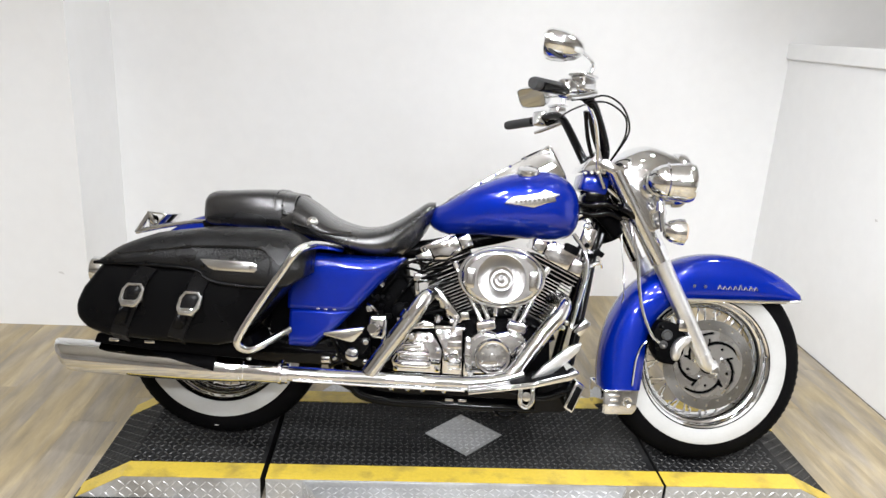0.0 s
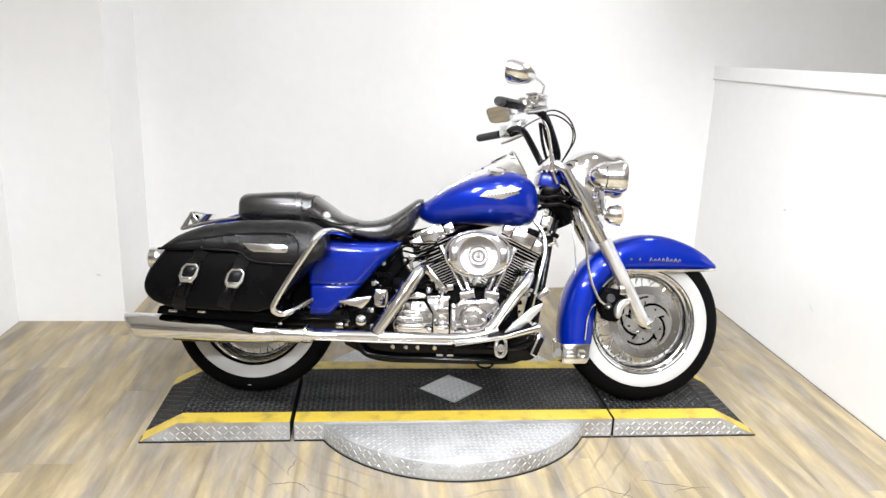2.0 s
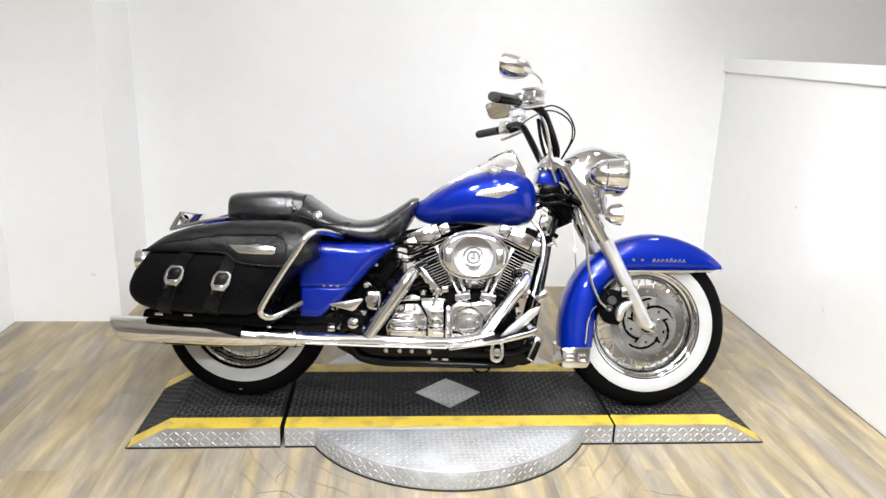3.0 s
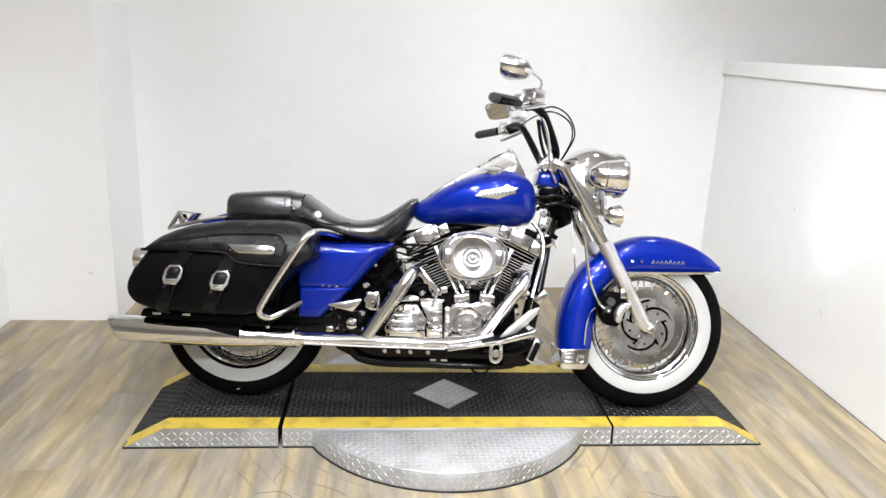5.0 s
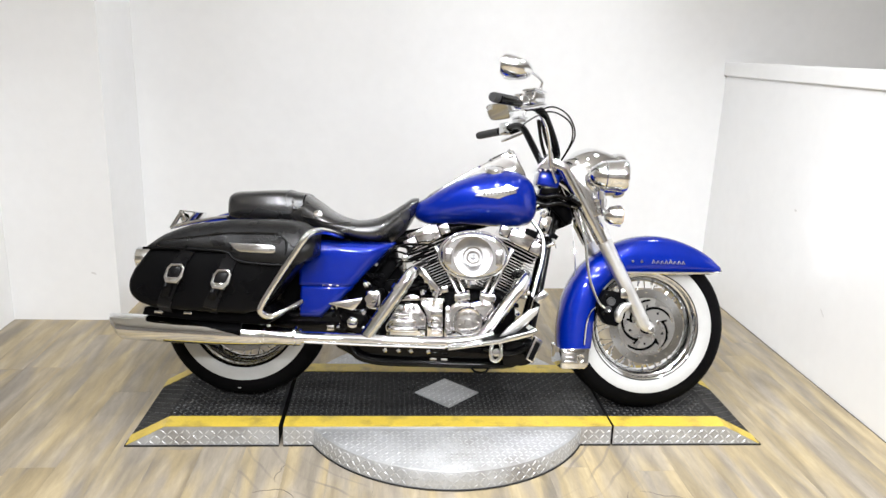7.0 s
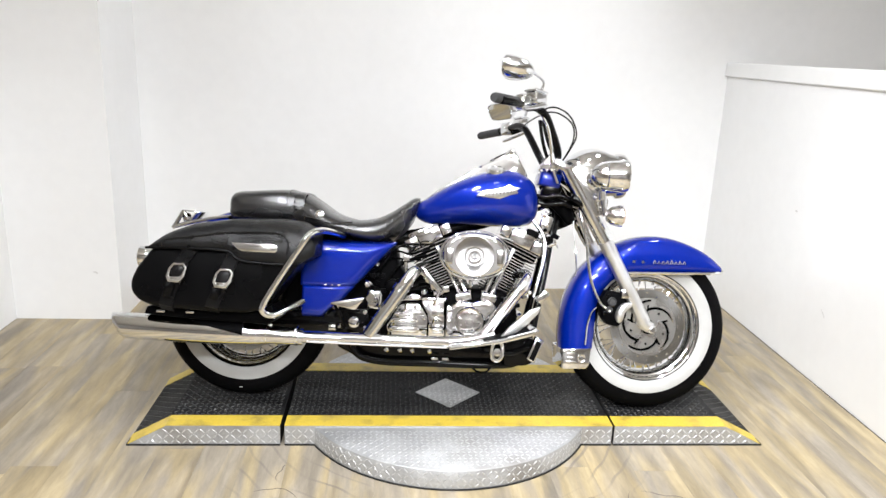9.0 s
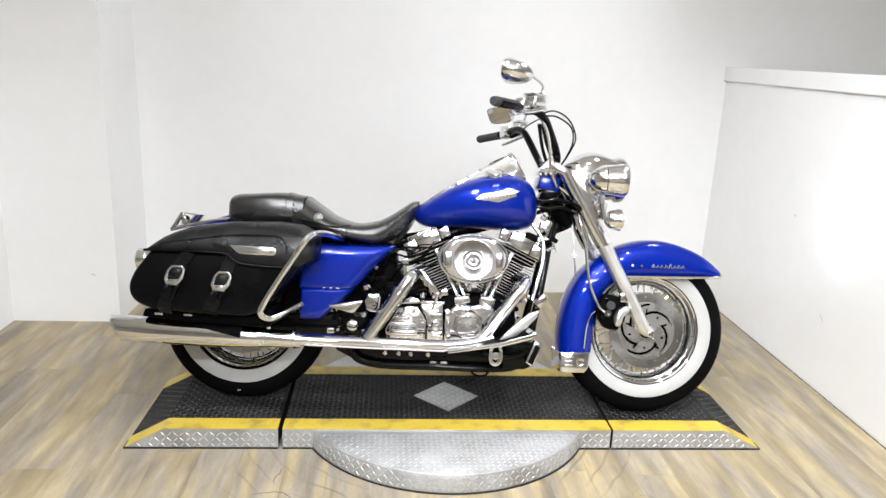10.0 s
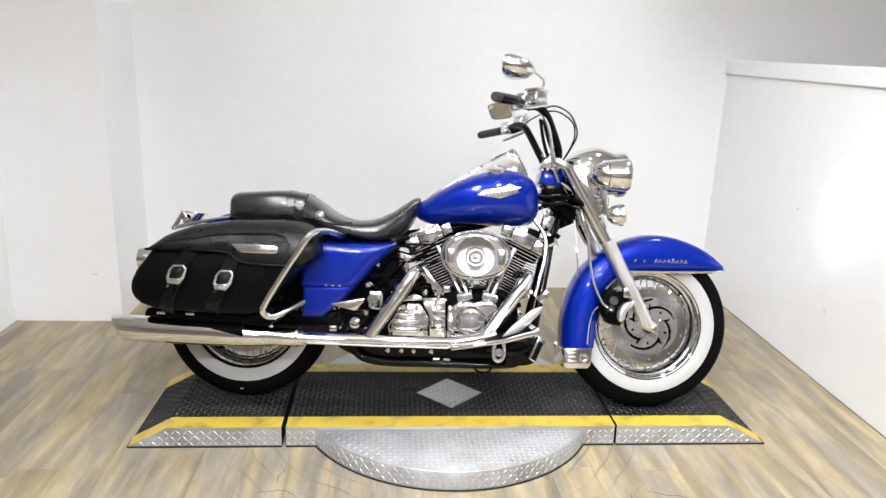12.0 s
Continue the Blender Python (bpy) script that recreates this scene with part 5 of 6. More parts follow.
for x in (-0.091, 0.091):
    add("cover_bracket", prism([(0.881 + x - 0.011, 0.545), (0.881 + x - 0.013, 0.603), (0.881 + x + 0.013, 0.603), (0.881 + x + 0.011, 0.545)], -0.262, -0.24, 0.003), ALU, "", air)
add("drain_plug", lathe([(0.006, 0), (0.009, 0.012), (0.006, 0.028), (0, 0.03)], (0.871, -0.2, 0.488), -Z, 12), CHROME, "", air)

bracket = add("cylinder_bracket", prism([(0.678, 0.520), (0.690, 0.529), (0.708, 0.518), (0.776, 0.436), (0.768, 0.424), (0.748, 0.430), (0.742, 0.444), (0.728, 0.448), (0.722, 0.466), (0.706, 0.470), (0.700, 0.494), (0.682, 0.500)], -0.162, -0.146, 0.003), ALU, "chrome bracket beside the rear cylinder")
for x, z in ((0.692, 0.514), (0.726, 0.472), (0.760, 0.434)):
    add("bracket_bolt", lathe([(0.007, 0), (0.007, 0.006), (0.004, 0.009), (0, 0.009)], (x, -0.162, z), AX, 10), CHROME, "", bracket)

# frame
for s in (-1, 1):
    add("frame_tube", tube([(1.20, 0.03 * s, 0.77), (1.178, 0.06 * s, 0.66), (1.155, 0.085 * s, 0.52), (1.125, 0.11 * s, 0.36), (1.10, 0.13 * s, 0.235), (1.06, 0.14 * s, 0.185), (0.98, 0.145 * s, 0.170), (0.75, 0.145 * s, 0.168), (0.52, 0.145 * s, 0.172), (0.44, 0.14 * s, 0.225), (0.41, 0.13 * s, 0.40), (0.42, 0.12 * s, 0.62)], 0.0145, 14), BLACK, "black frame tube")
    add("frame_gusset", tube([(1.21, 0.045 * s, 0.72), (1.165, 0.07 * s, 0.60), (1.148, 0.09 * s, 0.49)], 0.009, 8), BLACK, "")
add("top_tube", tube([(1.18, 0, 0.80), (0.9, 0, 0.70), (0.55, 0, 0.62), (0.3, 0, 0.62)], 0.028, 14), BLACK, "black frame backbone")
add("swingarm", prism([(0.03, 0.265), (0.03, 0.335), (0.42, 0.36), (0.45, 0.31), (0.42, 0.27)], -0.155, -0.115, 0.01), BLACK, "black swingarm")
add("shock_cover", tube([(0.14, -0.15, 0.33), (0.20, -0.15, 0.53)], 0.03, 14), BLACK, "black rear shock")
add("oil_pan", prism([(0.47, 0.172), (0.38, 0.215), (0.38, 0.255), (1.04, 0.255), (1.07, 0.19), (1.04, 0.172)], -0.135, 0.135, 0.012), BLACK, "black oil pan")
add("centre_box", prism([(0.38, 0.22), (0.37, 0.60), (0.585, 0.61), (0.60, 0.53), (0.66, 0.45), (0.60, 0.22)], -0.10, 0.10, 0.015), MATT, "black battery and oil tank box")
add("front_box", prism([(1.00, 0.185), (1.0, 0.28), (1.05, 0.30), (1.105, 0.285), (1.11, 0.20), (1.08, 0.185)], -0.235, -0.14, 0.01), BLACK, "black forward mount")
for x in (0.57, 0.62, 0.665, 0.73):
    add("hanger_bolt", lathe([(0.009, 0), (0.009, 0.014), (0.005, 0.018), (0, 0.018)], (x, -0.155, 0.215), AX, 8), CHROME if x != 0.62 else ALU, "")
for x in (0.75, 0.79):
    add("step_plate", block((x, -0.165, 0.188), (0.024, 0.004, 0.008), 0.001), ALU, "")
add("drain_hose", tube([(0.884, -0.15, 0.172), (0.902, -0.16, 0.149), (0.928, -0.16, 0.143), (0.95, -0.16, 0.150), (0.966, -0.15, 0.178)], 0.004, 8), BLACK, "black drain hose")
add("chrome_frame_strip", tube([(1.105, -0.10, 0.715), (1.143, -0.11, 0.66), (1.148, -0.12, 0.59), (1.128, -0.13, 0.50), (1.11, -0.14, 0.43)], 0.0075, 10), CHROME, "chrome conduit beside the frame")
nb = add("neck_bracket", block((1.155, -0.07, 0.70), (0.045, 0.03, 0.075), 0.009, pose(0, 0, 0, 0, 15, 0)), CHROME, "chrome bracket below the neck")
for dz in (-0.045, 0.0, 0.04):
    add("bracket_bolt", lathe([(0.011, 0), (0.011, 0.008), (0.006, 0.012), (0, 0.012)], (1.155 - 0.2 * dz, -0.085, 0.70 + dz), AX, 12), CHROME, "", nb)
add("ignition_coil", block((1.105, -0.075, 0.665), (0.05, 0.04, 0.03), 0.008, pose(0, 0, 0, 0, 20, 0)), MATT, "")
add("engine_mount", block((1.145, -0.125, 0.43), (0.03, 0.045, 0.055), 0.008, pose(0, 0, 0, 0, 40, 0)), CHROME, "chrome front mount clamp")
# wiring and hoses between seat and engine
rng = random.Random(5)
for k in range(9):
    a = Vector((0.50 + 0.015 * k, -0.13 - 0.004 * k, 0.46 + 0.02 * (k % 4)))
    add("wire", tube([a, a + Vector((0.03, -0.02 * rng.random(), 0.05)), a + Vector((0.07, 0.01, 0.07 + 0.03 * rng.random())), a + Vector((0.13, 0.02, 0.09))], 0.0045, 6), BLACK, "black wiring")
add("regulator", lathe([(0.024, 0), (0.024, 0.02), (0.016, 0.026), (0, 0.026)], (0.585, -0.165, 0.455), AX, 20), MATT, "black round cap")
add("reserve_tank", block((0.52, -0.15, 0.40), (0.06, 0.06, 0.075), 0.014, seg=3), CHROME, "chrome brake reservoir", sharp=60)
add("reserve_cap", lathe([(0.02, 0), (0.02, 0.014), (0, 0.016)], (0.52, -0.15, 0.437), Z, 18), BLACK, "")
add("brake_bracket", prism([(0.40, 0.36), (0.50, 0.37), (0.515, 0.29), (0.47, 0.275), (0.42, 0.29)], -0.19, -0.14, 0.008), BLACK, "black passenger step mount")
add("mount_bolt", lathe([(0.02, 0), (0.02, 0.01), (0.012, 0.014), (0, 0.014)], (0.45, -0.19, 0.317), AX, 12), CHROME, "")
for x, z in ((0.49, 0.355), (0.492, 0.296)):
    add("mount_bolt", lathe([(0.008, 0), (0.008, 0.008), (0, 0.01)], (x, -0.19, z), AX, 10), CHROME, "")
for x in (0.375, 0.392, 0.41):
    add("mount_tube", tube([(x, -0.17, 0.375), (x + 0.045, -0.17, 0.285)], 0.005, 8), BLACK, "")
add("passenger_step", prism([(0.375, 0.392), (0.38, 0.399), (0.44, 0.410), (0.495, 0.420), (0.49, 0.405), (0.468, 0.378), (0.458, 0.374)], -0.31, -0.285, 0.004), ALU, "folded metal passenger footboard")
add("step_hinge", tube([(0.515, -0.29, 0.415), (0.52, -0.18, 0.40)], 0.014, 12), CHROME, "")

# small clamps, plugs and fittings in the dark gaps
rng = random.Random(21)
for (xa, xb, za, zb, ya, yb, n) in ((0.46, 0.64, 0.40, 0.56, -0.15, -0.18, 26), (0.36, 0.52, 0.27, 0.36, -0.15, -0.19, 9), (1.11, 1.20, 0.62, 0.80, -0.08, -0.11, 12), (0.70, 0.80, 0.40, 0.46, -0.15, -0.17, 8), (1.00, 1.10, 0.36, 0.46, -0.13, -0.16, 6)):
    for k in range(n):
        p = Vector((rng.uniform(xa, xb), rng.uniform(yb, ya), rng.uniform(za, zb)))
        kind = rng.random()
        if kind < 0.4:
            add("fitting", lathe([(0.008, 0), (0.008, 0.008), (0.005, 0.011), (0, 0.011)], p, (rng.uniform(-0.5, 0.5), -1, rng.uniform(-0.2, 0.6)), 8), CHROME if rng.random() < 0.6 else MATT, "")
        elif kind < 0.7:
            d = Vector((rng.uniform(-1, 1), 0.2, rng.uniform(-1, 1))).normalized() * rng.uniform(0.015, 0.035)
            add("hose", tube([p - d, p + Vector((0, -0.01, 0.004)), p + d], rng.uniform(0.003, 0.007), 8), CHROME if rng.random() < 0.4 else BLACK, "")
        else:
            add("fitting", block(p, (rng.uniform(0.012, 0.03), 0.016, rng.uniform(0.01, 0.024)), 0.003, pose(0, 0, 0, 0, rng.uniform(-40, 40), 0)), ALU if rng.random() < 0.45 else MATT, "")

# rider footboard and brake pedal
for s in (-1, 1):
    fb = add("footboard", prism([(0.80, 0.248), (0.80, 0.258), (0.98, 0.292), (1.085, 0.324), (1.10, 0.335), (1.112, 0.328), (1.09, 0.308), (0.985, 0.279)], min(-0.20 * -s, 0.33 * s) if s > 0 else -0.33, 0.33 if s > 0 else -0.20, 0.003), CHROME, "chrome rider footboard")
    add("rubber_pad", prism([(0.92, 0.275), (0.98, 0.288), (1.08, 0.320), (1.08, 0.328), (0.98, 0.296), (0.92, 0.281)], 0.205 * s if s > 0 else -0.31, 0.31 if s > 0 else -0.205, 0.001), RUBBER, "black ribbed rubber pad", fb)
add("chrome_blade", prism([(0.982, 0.296), (1.012, 0.332), (1.05, 0.366), (1.083, 0.394), (1.119, 0.408), (1.112, 0.384), (1.075, 0.344), (1.03, 0.306)], -0.29, -0.27, 0.003), CAST, "pale polished blade guard")
add("pedal_arm", tube([(0.93, -0.24, 0.245), (1.02, -0.25, 0.232), (1.09, -0.27, 0.26)], 0.009, 10), BLACK, "black brake pedal arm")
pd = add("brake_pedal", prism([(1.072, 0.226), (1.104, 0.305), (1.131, 0.289), (1.099, 0.21)], -0.32, -0.25, 0.004), CHROME, "chrome-edged brake pedal")
add("pedal_rubber", prism([(1.081, 0.228), (1.106, 0.291), (1.122, 0.282), (1.097, 0.219)], -0.3235, -0.3195, 0.001), RUBBER, "black pedal rubber", pd)
pv = add("pedal_pivot", tube([(0.965, -0.24, 0.275), (0.955, -0.255, 0.245), (0.958, -0.255, 0.215), (0.975, -0.255, 0.205), (0.99, -0.255, 0.22), (0.992, -0.25, 0.25), (0.985, -0.24, 0.275)], 0.008, 10), CHROME, "chrome pedal pivot loop")
add("pivot_bolt", lathe([(0.014, 0), (0.014, 0.012), (0, 0.014)], (0.974, -0.245, 0.235), AX, 12), ALU, "", pv)
# side stand
add("side_stand", tube([(0.95, 0.18, 0.19), (0.93, 0.30, 0.13), (0.90, 0.37, 0.095)], [0.014, 0.013, 0.011], 12), BLACK, "black side stand")

# front brake caliper and hoses
cal = add("brake_caliper", prism([(1.38, 0.36), (1.37, 0.425), (1.39, 0.46), (1.44, 0.455), (1.475, 0.42), (1.468, 0.36), (1.44, 0.325), (1.40, 0.33)], -0.125, -0.055, 0.005, 2), MATT, "black front brake caliper")
add("caliper_cap", tube([(1.486, -0.128, 0.408), (1.474, -0.131, 0.406), (1.456, -0.133, 0.398), (1.444, -0.133, 0.382), (1.440, -0.133, 0.364), (1.441, -0.131, 0.350), (1.444, -0.128, 0.342)], [0.005, 0.013, 0.0165, 0.017, 0.0165, 0.013, 0.005], 16), CAST, "satin caliper cap", cal)
for x, z, r in ((1.412, 0.418, 0.017), (1.402, 0.388, 0.013)):
    add("piston_housing", lathe([(r, 0), (r, 0.006), (r * 0.8, 0.009), (r * 0.6, 0.006), (0, 0.007)], (x, -0.124, z), AX, 20), GRIP, "dark grey round housing", cal)
for x, z in ((1.392, 0.44), (1.385, 0.375), (1.43, 0.375)):
    add("caliper_bolt", lathe([(0.007, 0), (0.007, 0.008), (0.004, 0.011), (0, 0.011)], (x, -0.124, z), AX, 10), CHROME if x == 1.43 else BLACK, "", cal)
add("caliper_bracket", block((1.462, -0.118, 0.45), (0.035, 0.03, 0.04), 0.008), ALU, "", cal)
add("brake_hose", tube([(1.275, -0.09, 0.80), (1.285, -0.105, 0.73), (1.308, -0.112, 0.64), (1.318, -0.112, 0.56), (1.336, -0.113, 0.48), (1.368, -0.12, 0.415), (1.405, -0.128, 0.385)], 0.006, 10), CHROME, "braided steel brake hose")
add("brake_line", tube([(1.268, -0.06, 0.72), (1.275, -0.08, 0.62), (1.28, -0.09, 0.53), (1.275, -0.09, 0.505)], 0.0025, 6), CHROME, "")

# the front end is turned a little to the left
turn_axis = Vector((-0.185, 0, 0.324)).normalized()
STEER = Matrix.Translation((1.192, 0, 0.80)) @ Matrix.Rotation(radians(3), 4, turn_axis) @ Matrix.Translation((-1.2, 0, -0.80))
for ob in bike.children:
    if ob.name.split(".")[0] in ("front_wheel", "fork_leg", "fork_cover", "front_axle", "front_fender", "brake_caliper", "brake_line"):
        ob.matrix_basis = STEER @ ob.matrix_basis


# handlebar
def squarish(bm, power):
    """Turn a round form about x into a rounded square."""
    for v in bm.verts:
        r = math.hypot(v.co.y, v.co.z)
        if r > 1e-6:
            c, q = abs(v.co.y / r), abs(v.co.z / r)
            k = (c ** power + q ** power) ** (-1 / power)
            v.co.y, v.co.z = v.co.y * k, v.co.z * k


for s in (-1, 1):
    add("handlebar", tube([(1.174 - 0.009 * s, 0.045 * s, 0.92), (1.164 - 0.026 * s, 0.075 * s, 0.98), (1.121 - 0.021 * s, 0.15 * s, 1.075), (1.100 - 0.016 * s, 0.19 * s, 1.105), (1.072 - 0.008 * s, 0.235 * s, 1.118), (1.035, 0.30 * s, 1.115), (0.982, 0.39 * s, 1.107), (0.935, 0.445 * s, 1.103)], 0.0145, 14), BLACK, "black tall handlebar")
    add("riser", tube([(1.17, 0.045 * s, 0.905), (1.158, 0.05 * s, 0.955)], 0.019, 14), BLACK, "black handlebar riser")
    lift = Vector((-0.006, 0, 0.006)) if s < 0 else Vector((0, 0, 0))
    g0, g1 = Vector((0.917, 0.465 * s, 1.101)) + lift, Vector((1.003, 0.357 * s, 1.108)) + lift
    gr = add("grip", tube([g0, g0.lerp(g1, 0.08), g0.lerp(g1, 0.9), g1], [0.0145, 0.0172, 0.0172, 0.018], 20, 1), GRIP, "dark grey rubber grip")
    c = Vector((1.030, 0.315 * s, 1.115)) + lift
    rot = pose(0, 0, 0, 0, 0, 0)
    d = (g1 - g0).normalized()
    yaw = math.degrees(math.atan2(d.y, d.x))
    sw = add("switch_housing", block(c, (0.06, 0.045, 0.055), 0.014, pose(0, 0, 0, 0, 0, yaw), seg=3), CHROME, "chrome switch housing", sharp=60)
    for k in range(4):
        add("switch", block(c + Vector((-0.012 + 0.01 * (k % 2) , -0.022 , -0.014 + 0.016 * (k // 2))), (0.009, 0.012, 0.008), 0.002), BLACK if k % 2 else CHROME, "", sw)
    mc = c + d * 0.062 + Vector((0.012, 0, 0.018))
    ms = add("master_cylinder" if s < 0 else "clutch_perch", block(mc, (0.075 if s < 0 else 0.05, 0.05, 0.045 if s < 0 else 0.035), 0.009, pose(0, 0, 0, 0, 0, yaw), seg=3), CHROME, "chrome lever housing", sharp=60)
    add("housing_lid", block(mc + Vector((0, 0, 0.026 if s < 0 else 0.02)), (0.08 if s < 0 else 0.05, 0.054, 0.008), 0.003, pose(0, 0, 0, 0, 0, yaw)), CHROME, "", ms)
    out = Vector((d.y, -d.x, 0)) * (1 if s < 0 else -1)
    out = out if out.x > 0 else -out
    add("lever", tube([mc + out * 0.02 - Vector((0, 0, 0.02)), mc + out * 0.055 - d * 0.03 - Vector((0, 0, 0.028)), c - d * 0.05 + out * 0.06 - Vector((0, 0, 0.03)), g0.lerp(g1, 0.72) + out * 0.055 - Vector((0, 0, 0.03))], [0.009, 0.008, 0.007, 0.006], 10), CHROME, "chrome hand lever", ms)
    add("clamp_sleeve", tube([c + d * 0.10 + Vector((0.0, 0, -0.012)), c + d * 0.03 + Vector((0, 0, -0.022))], 0.008, 10), BLACK, "", ms)
    # mirror on its stem
    foot = mc + Vector((0.018, 0.0, 0.03))
    mo = Vector((0.976, 0.405 * s, 1.219)) if s < 0 else Vector((1.008, 0.405, 1.209))
    add("mirror_stem", tube([foot, foot + Vector((0.004, 0.012 * s, 0.03)), foot.lerp(mo, 0.6) + Vector((0.03, 0.01 * s, 0.012)), mo + Vector((0.035, -0.015 * s, 0.0))], [0.006, 0.005, 0.0045, 0.005], 10), CHROME, "thin chrome mirror stem")
    turn = pose(0, 0, 0, 0, 12, -18) if s < 0 else pose(0, 0, 0, 0, 0, 40) @ pose(0, 0, 0, 0, -29, 0)
    shell = lathe([(0, 0.045), (0.022, 0.041), (0.04, 0.03), (0.052, 0.012), (0.056, -0.004), (0.055, -0.012), (0.052, -0.014), (0.05, -0.009), (0, -0.009)], (0, 0, 0), X, 36)
    squarish(shell, 2.2 if s < 0 else 4.5)
    bmesh.ops.transform(shell, matrix=Matrix.Translation(mo) @ turn @ Matrix.Diagonal((1.65 if s < 0 else 1.25, 1.25, 0.72, 1)), verts=shell.verts)
    mir = add("mirror", shell, CHROME, "oval chrome mirror")
    gl = lathe([(0, -0.0115), (0.049, -0.0115), (0.05, -0.0095)], (0, 0, 0), X, 36)
    squarish(gl, 2.2 if s < 0 else 4.5)
    bmesh.ops.transform(gl, matrix=Matrix.Translation(mo) @ turn @ Matrix.Diagonal((1.65 if s < 0 else 1.25, 1.25, 0.72, 1)), verts=gl.verts)
    add("mirror_glass", gl, CHROME, "mirror glass", mir)
# control cables
for k, pts in enumerate((
        [(1.085, -0.24, 1.10), (1.15, -0.20, 1.128), (1.215, -0.16, 1.105), (1.250, -0.12, 1.045), (1.235, -0.08, 0.99), (1.20, -0.05, 0.93)],
        [(1.09, -0.23, 1.098), (1.16, -0.19, 1.11), (1.225, -0.15, 1.08), (1.242, -0.11, 1.03), (1.225, -0.07, 0.975), (1.195, -0.05, 0.925)],
        [(1.07, 0.20, 1.095), (1.09, 0.12, 1.115), (1.12, -0.05, 1.12), (1.13, -0.12, 1.10)],
        [(1.12, -0.15, 1.085), (1.145, -0.11, 1.02), (1.175, -0.08, 0.96), (1.19, -0.06, 0.92)],
        [(1.105, -0.16, 1.085), (1.125, -0.12, 1.01), (1.15, -0.09, 0.95), (1.17, -0.06, 0.92)])):
    add("cable", tube(pts, (0.003, 0.003, 0.003, 0.008, 0.0065)[k], 8), BLACK, "black control cable")
add("brake_hose", tube([(1.10, -0.20, 1.11), (1.135, -0.16, 1.06), (1.155, -0.13, 0.99), (1.165, -0.11, 0.92), (1.19, -0.10, 0.86)], 0.0065, 10), CHROME, "braided steel hose")
for k in range(9):
    t = rng.random()
    add("nacelle_stud", lathe([(0.008, 0), (0.008, 0.006), (0.004, 0.01), (0, 0.01)], (1.205 + 0.016 * k, -0.105 - 0.006 * (k % 3), 0.925 - 0.006 * k), (0, -1, 0.4), 10), CHROME, "")

# tail: lamp, turn signals, number-plate bracket
tl = add("tail_lamp", lathe([(0.03, 0.0), (0.05, 0.01), (0.055, 0.03), (0.05, 0.05), (0, 0.05)], (-0.30, 0, 0.53), -X, 28), CHROME, "chrome tail lamp")
add("lens", lathe([(0.048, 0.05), (0.04, 0.062), (0, 0.066)], (-0.30, 0, 0.53), -X, 28), RED, "red tail lens", tl)
for s in (-1, 1):
    q = (-0.292, 0.20 * s, 0.528)
    sg = add("rear_turn_signal", lathe([(0.012, -0.02), (0.028, -0.014), (0.035, 0.004), (0.038, 0.02), (0.039, 0.04), (0.036, 0.043)], q, -X, 28), CHROME, "chrome bullet rear turn signal")
    add("lens", lathe([(0.036, 0.041), (0.028, 0.047), (0, 0.05)], q, -X, 24), RED, "red signal lens", sg)
    add("signal_bar", tube([(-0.27, 0.05 * s, 0.53), (-0.275, 0.20 * s, 0.53)], 0.01, 10), CHROME, "chrome signal bar")
br = add("rear_bracket", prism([(-0.275, 0.638), (-0.235, 0.705), (-0.225, 0.705), (-0.205, 0.668), (-0.215, 0.664), (-0.23, 0.688), (-0.255, 0.642)], -0.07, -0.055, 0.002), CHROME, "chrome rear bracket")
add("bracket_plate", prism([(-0.235, 0.702), (-0.235, 0.707), (-0.178, 0.703), (-0.178, 0.698)], -0.07, 0.07, 0.001), CHROME, "", br)
add("bracket_plate", prism([(-0.18, 0.70), (-0.172, 0.70), (-0.205, 0.66), (-0.213, 0.66)], -0.068, 0.068, 0.001), CHROME, "", br)
add("bracket_lamp", lathe([(0.016, 0), (0.017, 0.02), (0.012, 0.03), (0, 0.031)], (-0.225, -0.04, 0.668), (0.3, -0.6, 0.5), 16), CHROME, "", br)
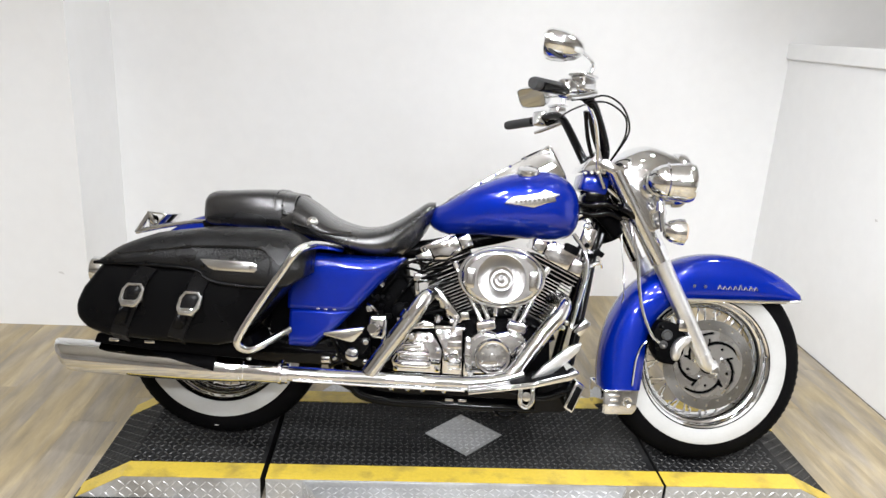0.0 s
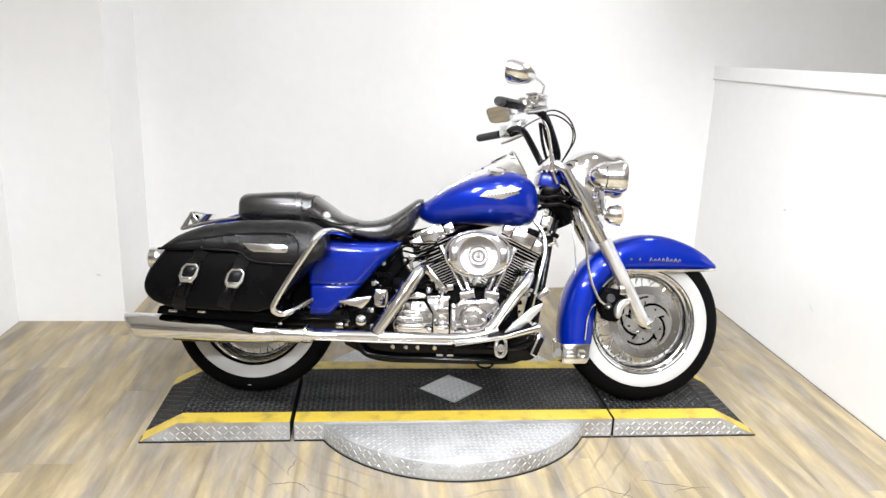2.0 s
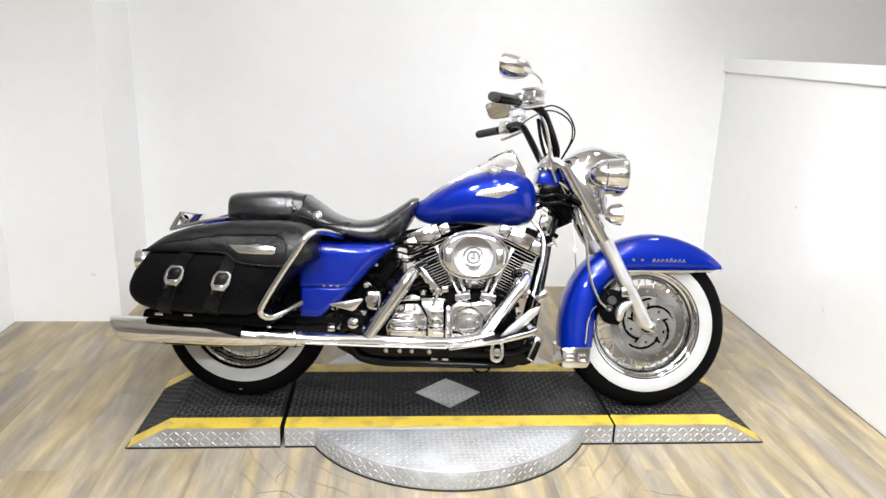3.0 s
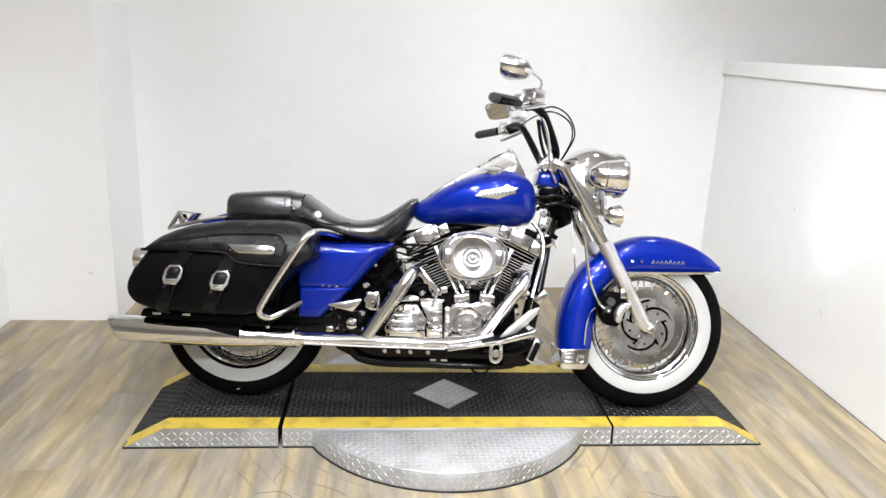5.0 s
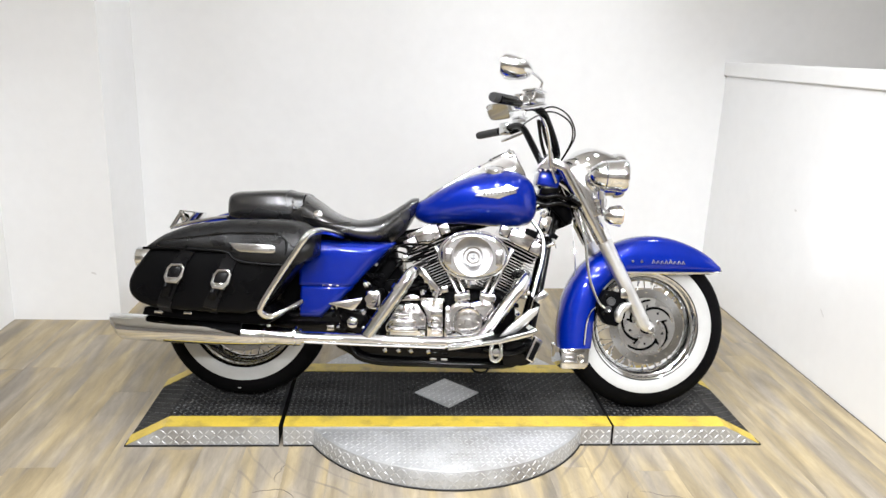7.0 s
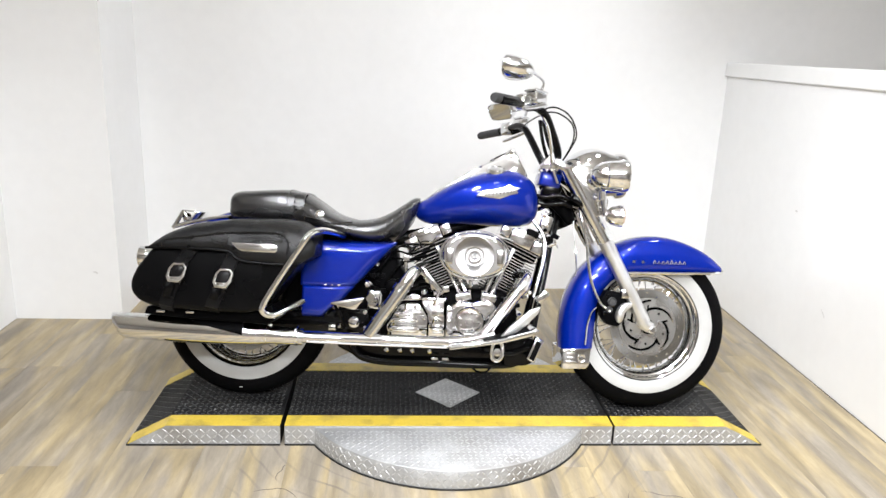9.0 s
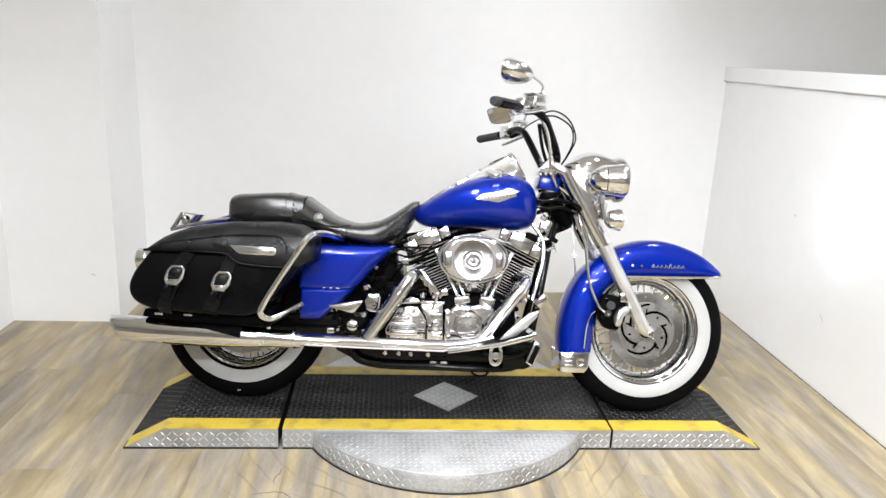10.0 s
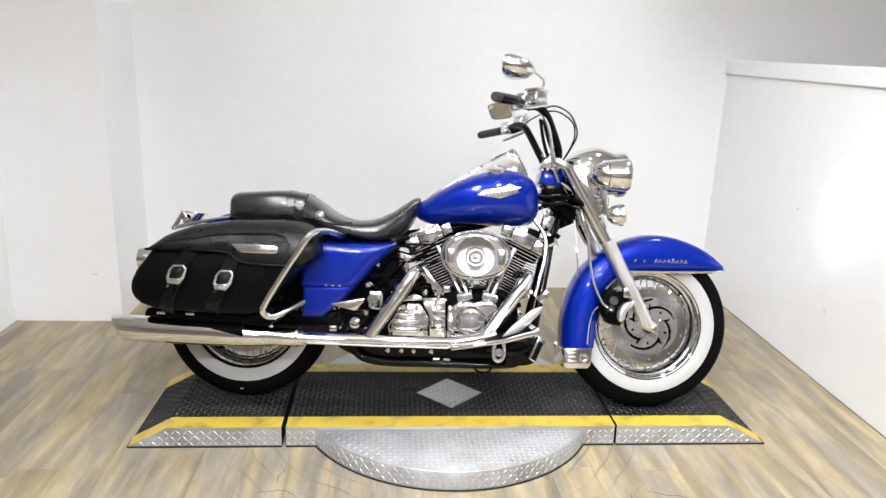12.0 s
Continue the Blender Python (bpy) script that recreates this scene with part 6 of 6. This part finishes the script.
add("rear_rail", tube([(-0.27, -0.062, 0.64), (-0.16, -0.07, 0.668), (-0.05, -0.09, 0.685), (0.08, -0.10, 0.69)], 0.008, 10), CHROME, "chrome rear fender rail")


# ---- floor planks ----
def plank_mesh(w, ln):
    bm = bmesh.new()
    g, c, h = 0.0001, 0.0004, 0.012
    a = [Vector((g, g, -h)), Vector((w - g, g, -h)), Vector((w - g, ln - g, -h)), Vector((g, ln - g, -h))]
    b = [Vector((g, g, -c * 0.6)), Vector((w - g, g, -c * 0.6)), Vector((w - g, ln - g, -c * 0.6)), Vector((g, ln - g, -c * 0.6))]
    t = [Vector((g + c, g + c, 0)), Vector((w - g - c, g + c, 0)), Vector((w - g - c, ln - g - c, 0)), Vector((g + c, ln - g - c, 0))]
    loft([a, b, t], bm=bm)
    me = bpy.data.meshes.new("plank")
    bm.to_mesh(me)
    bm.free()
    me.materials.append(PLANK)
    return me


PW, PL = 0.152, 1.22
FRONT_Y = -6.97


def back_y(x):
    """Where the planks end under the walls at the back."""
    if x < -2.11:
        return 1.12
    return 1.505 + (x + 1.75) * 0.0445


plank_data = plank_mesh(PW, PL)
rng = random.Random(11)
rest = []
x = -4.2
while x < 4.2:
    bay = -1.9 < x < 1.7
    wide = PW if x > -2.11 else min(PW, max(0.01, -2.11 - x))
    y = FRONT_Y - rng.random() * PL
    while y < back_y(x):
        y0, y1 = max(y, FRONT_Y), min(y + PL, back_y(x))
        if bay and y1 > -1.6:
            ob = new("plank", plank_data if y1 - y0 > PL - 0.001 else plank_mesh(PW, y1 - y0))
            ob.parent = floor
            ob.location = (x, y0, 0)
        elif y1 - y0 > 0.01:
            rest.append((x, y0, wide, y1 - y0))
        y += PL
    x += wide
bm = bmesh.new()
for px_, py_, w, ln in rest:
    loft([[Vector((px_ + a, py_ + b, z)) for a, b in ((0.0005, 0.0005), (w - 0.0005, 0.0005), (w - 0.0005, ln - 0.0005), (0.0005, ln - 0.0005))] for z in (-0.012, 0.0)], bm=bm)
tagged(part("plank_rest", bm, PLANK, floor, "pale brown floor planks", smooth=False), kind="stuff")
